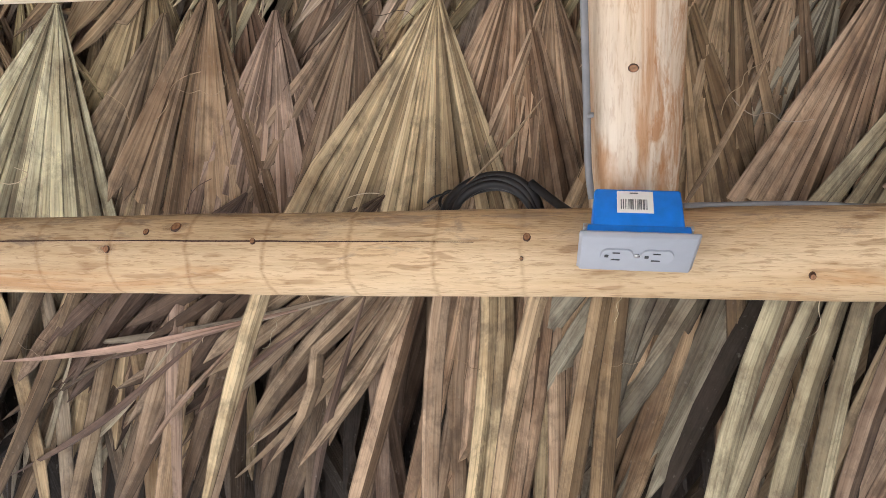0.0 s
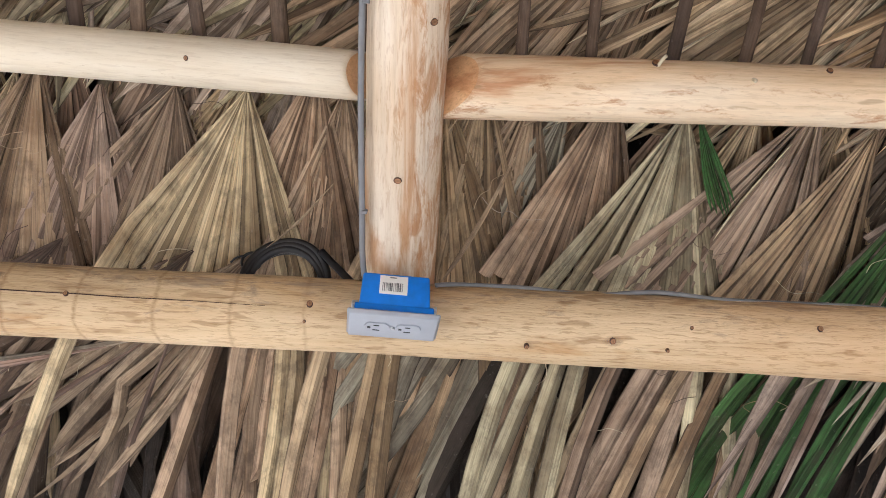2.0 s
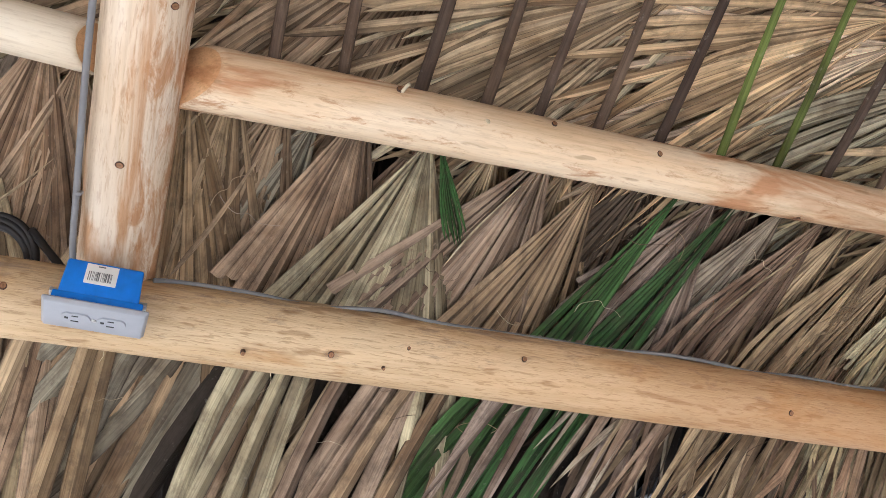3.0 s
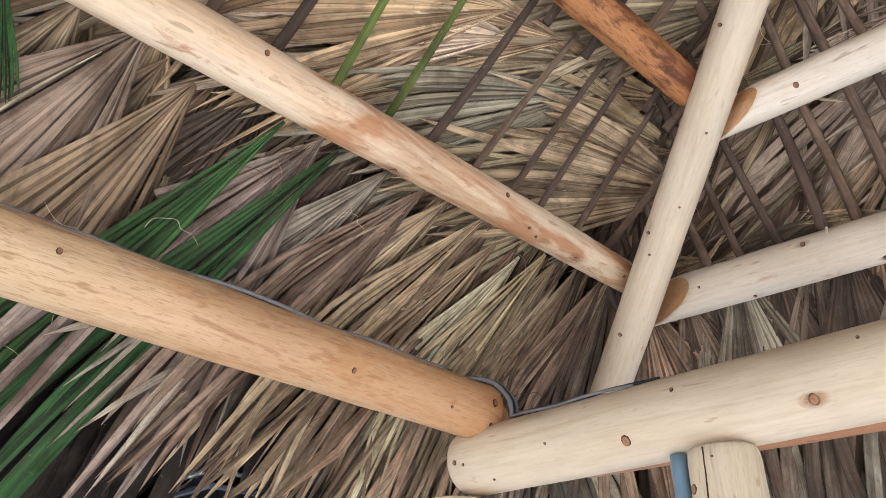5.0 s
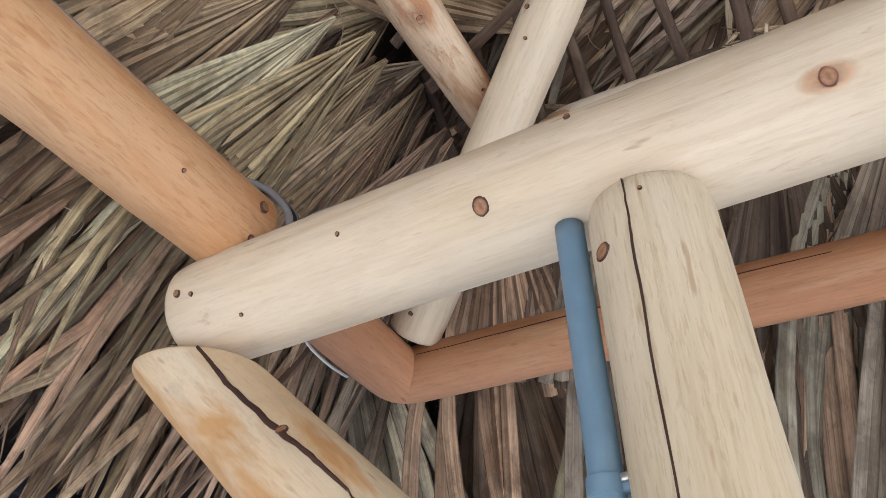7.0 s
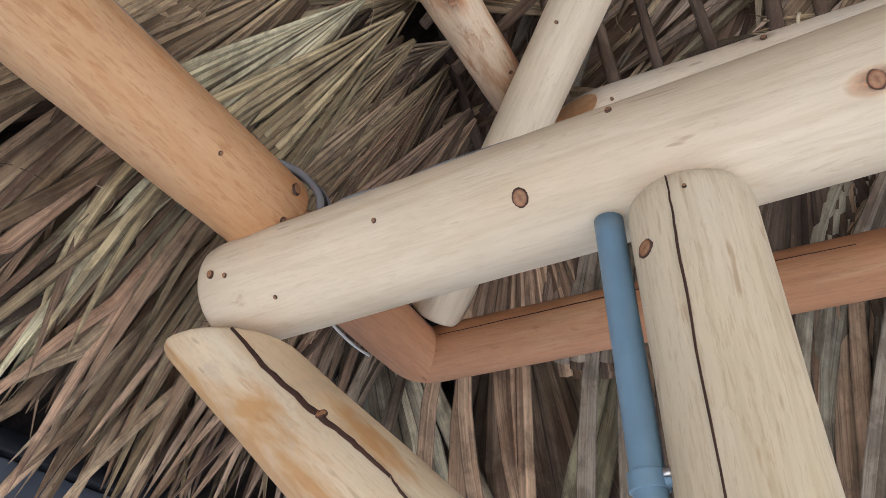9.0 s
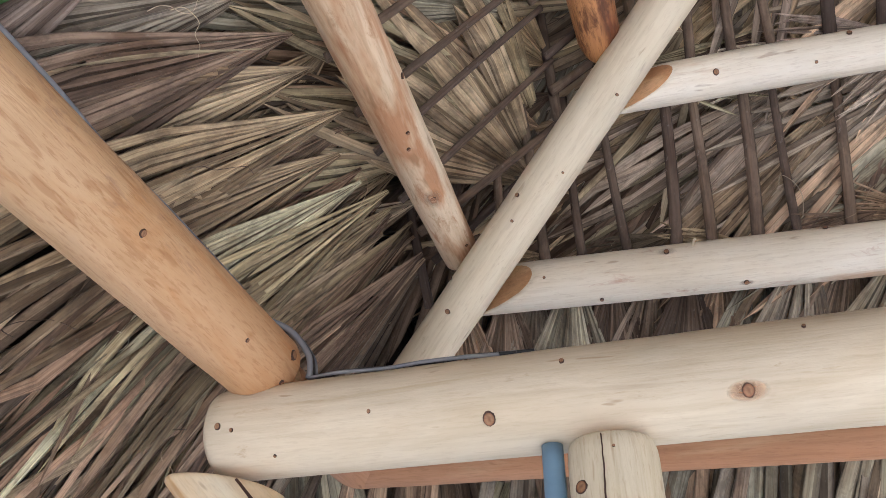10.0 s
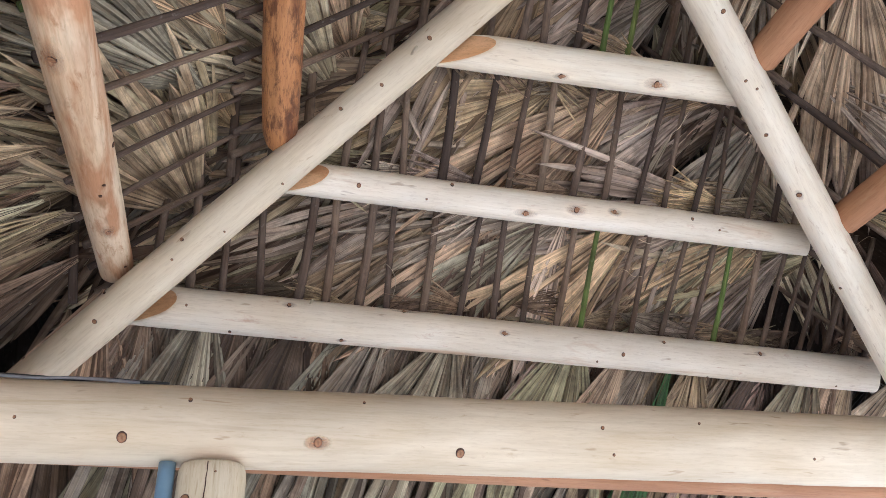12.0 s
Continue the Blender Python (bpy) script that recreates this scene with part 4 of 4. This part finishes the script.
for x in (-0.0193, 0.0193):
    bm = bmesh.new()
    ring, top = [], []
    for k in range(28):
        a = 2 * math.pi * k / 28
        px, py = 0.0165 * math.cos(a), max(-0.0118, min(0.0118, 0.0165 * math.sin(a)))
        ring.append(bm.verts.new((x + px, py, -0.007)))
        top.append(bm.verts.new((x + px * 0.94, py * 0.94, -0.0098)))
    for k in range(28):
        bm.faces.new((ring[k], ring[(k + 1) % 28], top[(k + 1) % 28], top[k]))
    bm.faces.new(top)
    rec = part("receptacle", bm, PLATE, outlet, smooth=False)
    for dx, dy, sx, sy in ((-0.001, 0.0062, 0.0085, 0.0016), (-0.001, -0.0062, 0.007, 0.0016)):
        part("slot", box(sx, sy, 0.001, 0, (x + dx, dy, -0.0099)), SLOT, rec)
    part("ground_hole", box(0.004, 0.0045, 0.001, 0.0004, (x - 0.010, 0, -0.0099)), SLOT, rec)
bm = bmesh.new()
bmesh.ops.create_cone(bm, cap_ends=True, segments=14, radius1=0.003, radius2=0.0025, depth=0.0015, matrix=Matrix.Translation((0, 0, -0.0086)))
part("screw", bm, STEEL, outlet)
sticker = part("label_sticker", box(0.035, 0.0006, 0.026, 0.0002, (-0.003, -0.0243, 0.0385)), STICKER, outlet, "white barcode sticker")
rnd = random.Random(5)
x = -0.0165
while x < 0.0085:
    w = rnd.choice((0.0005, 0.0005, 0.0009, 0.0013))
    part("bar", box(w, 0.0004, 0.012, 0, (x, -0.0247, 0.0355)), INK, sticker)
    x += w + rnd.choice((0.0005, 0.0008, 0.0012))
part("bar", box(0.008, 0.0004, 0.0014, 0, (-0.004, -0.0247, 0.0488)), INK, sticker)

# ---- cables ----
coil = empty("cable_coil", pose(0.078, 0.776, 2.094), "coil of thick black cable tucked behind the log beam", "cable")
for i in range(6):
    r, o = 0.049 + 0.0032 * (i % 3), 0.006 * (i // 3)
    pts = [(r * math.cos(a) * 1.04, o + 0.002 * math.sin(3 * a + i), 0.003 * i % 0.007 + r * 1.12 * math.sin(a)) for a in np.linspace(-0.5, math.pi + 0.5, 14)]
    part("loop", tube(pts, 0.0052, 10), BLACK, coil)
part("tail", tube([(0.045, -0.008, 0.052), (0.075, -0.02, 0.02), (0.11, -0.05, -0.02)], 0.0052), BLACK, coil)
tie = part("cable_tie", tube([(-0.050 + 0.013 * math.cos(a), 0.003, 0.036 + 0.013 * math.sin(a)) for a in np.linspace(0, 6.2, 12)], 0.0022, 6), BLACK, coil, "black cable tie")
part("tie_tail", tube([(-0.06, -0.004, 0.041), (-0.070, -0.006, 0.036), (-0.076, -0.004, 0.030)], 0.0014, 6), BLACK, tie)

cable_up = empty("cable", Matrix(), "grey cable stapled up the rafter from the outlet box", "cable", "grey cables")
up = Vector((0.009, -1.054, 0.784)).normalized()
base = Vector((0.193, 0.706, 2.072))
pts = [(0.194, 0.675, 2.076)] + [tuple(base + up * d + Vector((-0.0045 + 0.002 * math.sin(d * 23), -0.012, 0.0))) for d in (0.05, 0.12, 0.25, 0.4, 0.55, 0.7, 0.9, 1.1)]
part("sheath", tube(pts, 0.0037), GREY_CABLE, cable_up)
for d in (0.10, 0.34, 0.62):
    q = base + up * d
    part("staple", box(0.006, 0.012, 0.004, 0.001), GREY_CABLE, cable_up, m=Matrix.Translation(q + Vector((0.0, -0.014, 0))) @ pose(0, 0, 0, 40, 0, 0))

cable_run = empty("cable", Matrix(), "grey cable lying along the top of the log beams", "cable", "grey cables")
rnd = random.Random(3)
pts = [(0.282, 0.690, 2.075)]
for i in range(14):
    x = 0.31 + i * 0.083
    pts.append((x, 0.709 + 0.0052 * x + rnd.uniform(-0.004, 0.004), 2.040 + 0.0062 * x + 0.042 + 0.0017 * x + rnd.uniform(-0.004, 0.004)))
part("sheath", tube(pts, 0.0029), GREY_CABLE, cable_run)
part("sheath", tube([(p[0], p[1] + 0.009, p[2] + rnd.uniform(-0.002, 0.003)) for p in pts[3:]], 0.0028), BLACK, cable_run, "black cable beside the grey one")
for k, (mat, dx) in enumerate(((GREY_CABLE, 0.0), (BLACK, 0.008), (GREY_CABLE, 0.015))):
    loop = [(1.465 + dx, 0.742, 2.102), (1.500 + dx, 0.712, 2.096), (1.515 + dx, 0.690, 2.068), (1.518 + dx, 0.685, 2.045), (1.518 + dx, 0.686, 2.033)]
    part("sheath", tube(loop, 0.004), mat, cable_run)
    line = [(1.518 + dx, 0.686, 2.033)] + [(1.501 + 0.5 * dx, y, 1.972 + 0.0545 + 0.2 * dx + 0.0015 * math.sin(40 * y + k)) for y in (0.64, 0.58, 0.53, 0.48, 0.44 - 0.02 * k)]
    part("sheath", tube(line, 0.0024), BLACK if k else mat, cable_run)

wire = tagged(new("wire", mesh_of("wire", tube([(1.680, 0.785, 2.034), (1.695, 0.79, 2.027), (1.725, 0.79, 2.021), (1.755, 0.79, 2.020), (1.781, 0.79, 2.022)], 0.0021, 6), STICKER)), "short thin white wire hanging by the eave pole", "wire")
for ob, spots in ((purlin_r, (((0.515, 0.492, 2.275), 0.016), ((0.62, 0.48, 2.26), 0.004))), (hip, (((1.360, 0.06, 2.60), 0.03),)), (q1, (((1.731, 0.184, 2.279), 0.012),))):
    for at, reach in spots:
        m = on_pole(ob, at)
        part("twig_stub", tube([(0, 0, -0.002), (0.001, 0.15 * reach, 0.5 * reach), (0.004, 0.3 * reach, reach)], 0.0022, 6), W_POST, ob, m=m)

# ---- conduit on the post ----
conduit = empty("conduit", Matrix(), "blue-grey plastic conduit strapped to the post", "conduit")
bm = bmesh.new()
top, low = Vector((1.508, 0.388, 1.914)), Vector((1.512, 0.393, 0.0))
part("pipe", tube([top.lerp(low, s) for s in np.linspace(0, 1, 12)], 0.0115, 18, bm), PVC, conduit)
axis = (low - top).normalized()
s = top + axis * 0.209
part("strap", tube([s - axis * 0.006, s, s + axis * 0.006], 0.0135, 18), PVC, conduit, "plastic strap round the pipe")
part("strap_tab", box(0.006, 0.012, 0.012, 0.002), PVC, conduit, m=Matrix.Translation(s + Vector((-0.004, -0.012, 0.0))))
part("screw", box(0.004, 0.006, 0.006, 0.0015), STEEL, conduit, m=Matrix.Translation(s + Vector((-0.008, -0.014, 0.002))))

# ---- split in the brace ----
crack(brace, [(1.485, 0.746, 1.901), (1.479, 0.689, 1.841), (1.476, 0.635, 1.792), (1.476, 0.595, 1.759), (1.474, 0.559, 1.726)], 0.0030, "split")
crack(brace, [(1.474, 0.559, 1.726), (1.471, 0.543, 1.706), (1.469, 0.534, 1.694)], 0.0009)

# ---- dark metal frame beyond the eave ----
enclosure = empty("enclosure_frame", pose(-0.060, -0.100, -0.016), "black aluminium patio enclosure with silver trim", "metal frame")
part("corner_body", box(0.168, 2.40, 1.969, 0.006, (1.418, 2.502, 1.0005)), ALU, enclosure, "glossy black corner panel")
for z, s, mat in ((1.972, 0.012, FRAME), (1.950, 0.010, ALU)):
    part("ledge", box(0.168 + s, 2.40 + s, 0.010, 0.002, (1.418, 2.502, z)), mat, enclosure)
part("trim", box(0.190, 0.010, 0.007, 0.002, (1.418, 1.290, 1.998)), TRIM, enclosure, "silver trim strip")
part("trim", box(0.010, 2.41, 0.007, 0.002, (1.324, 2.502, 1.998)), TRIM, enclosure, "silver trim strip")
bm = box(0.184, 2.412, 0.036, 0.003, (1.418, 2.502, 2.021))
for v in bm.verts:
    if v.co.z > 2.02:
        v.co.x = 1.418 + (v.co.x - 1.418) * 0.86
        v.co.y = 2.502 + (v.co.y - 2.502) * 0.985
part("cap", bm, FRAME, enclosure, "sloping cap with the sky's reflection in its grey")
part("clip", box(0.022, 0.012, 0.016, 0.002, (1.455, 1.292, 1.975)), ALU, enclosure)
beam_run = empty("metal_beam", pose(0.0, -0.100, -0.045), "dark navy aluminium beam below the eave", "metal frame")
part("rail", box(1.10, 0.05, 0.030, 0.004, (2.06, 1.325, 1.962)), ALU, beam_run)
part("rail", box(1.10, 0.04, 0.060, 0.004, (2.06, 1.333, 1.915)), FRAME, beam_run)
part("rail", box(1.10, 0.05, 0.022, 0.004, (2.06, 1.325, 1.872)), ALU, beam_run)
for x in (1.545, 2.58):
    part("upright", box(0.035, 0.035, 1.816, 0.004, (x, 1.33, 0.953)), ALU, beam_run)
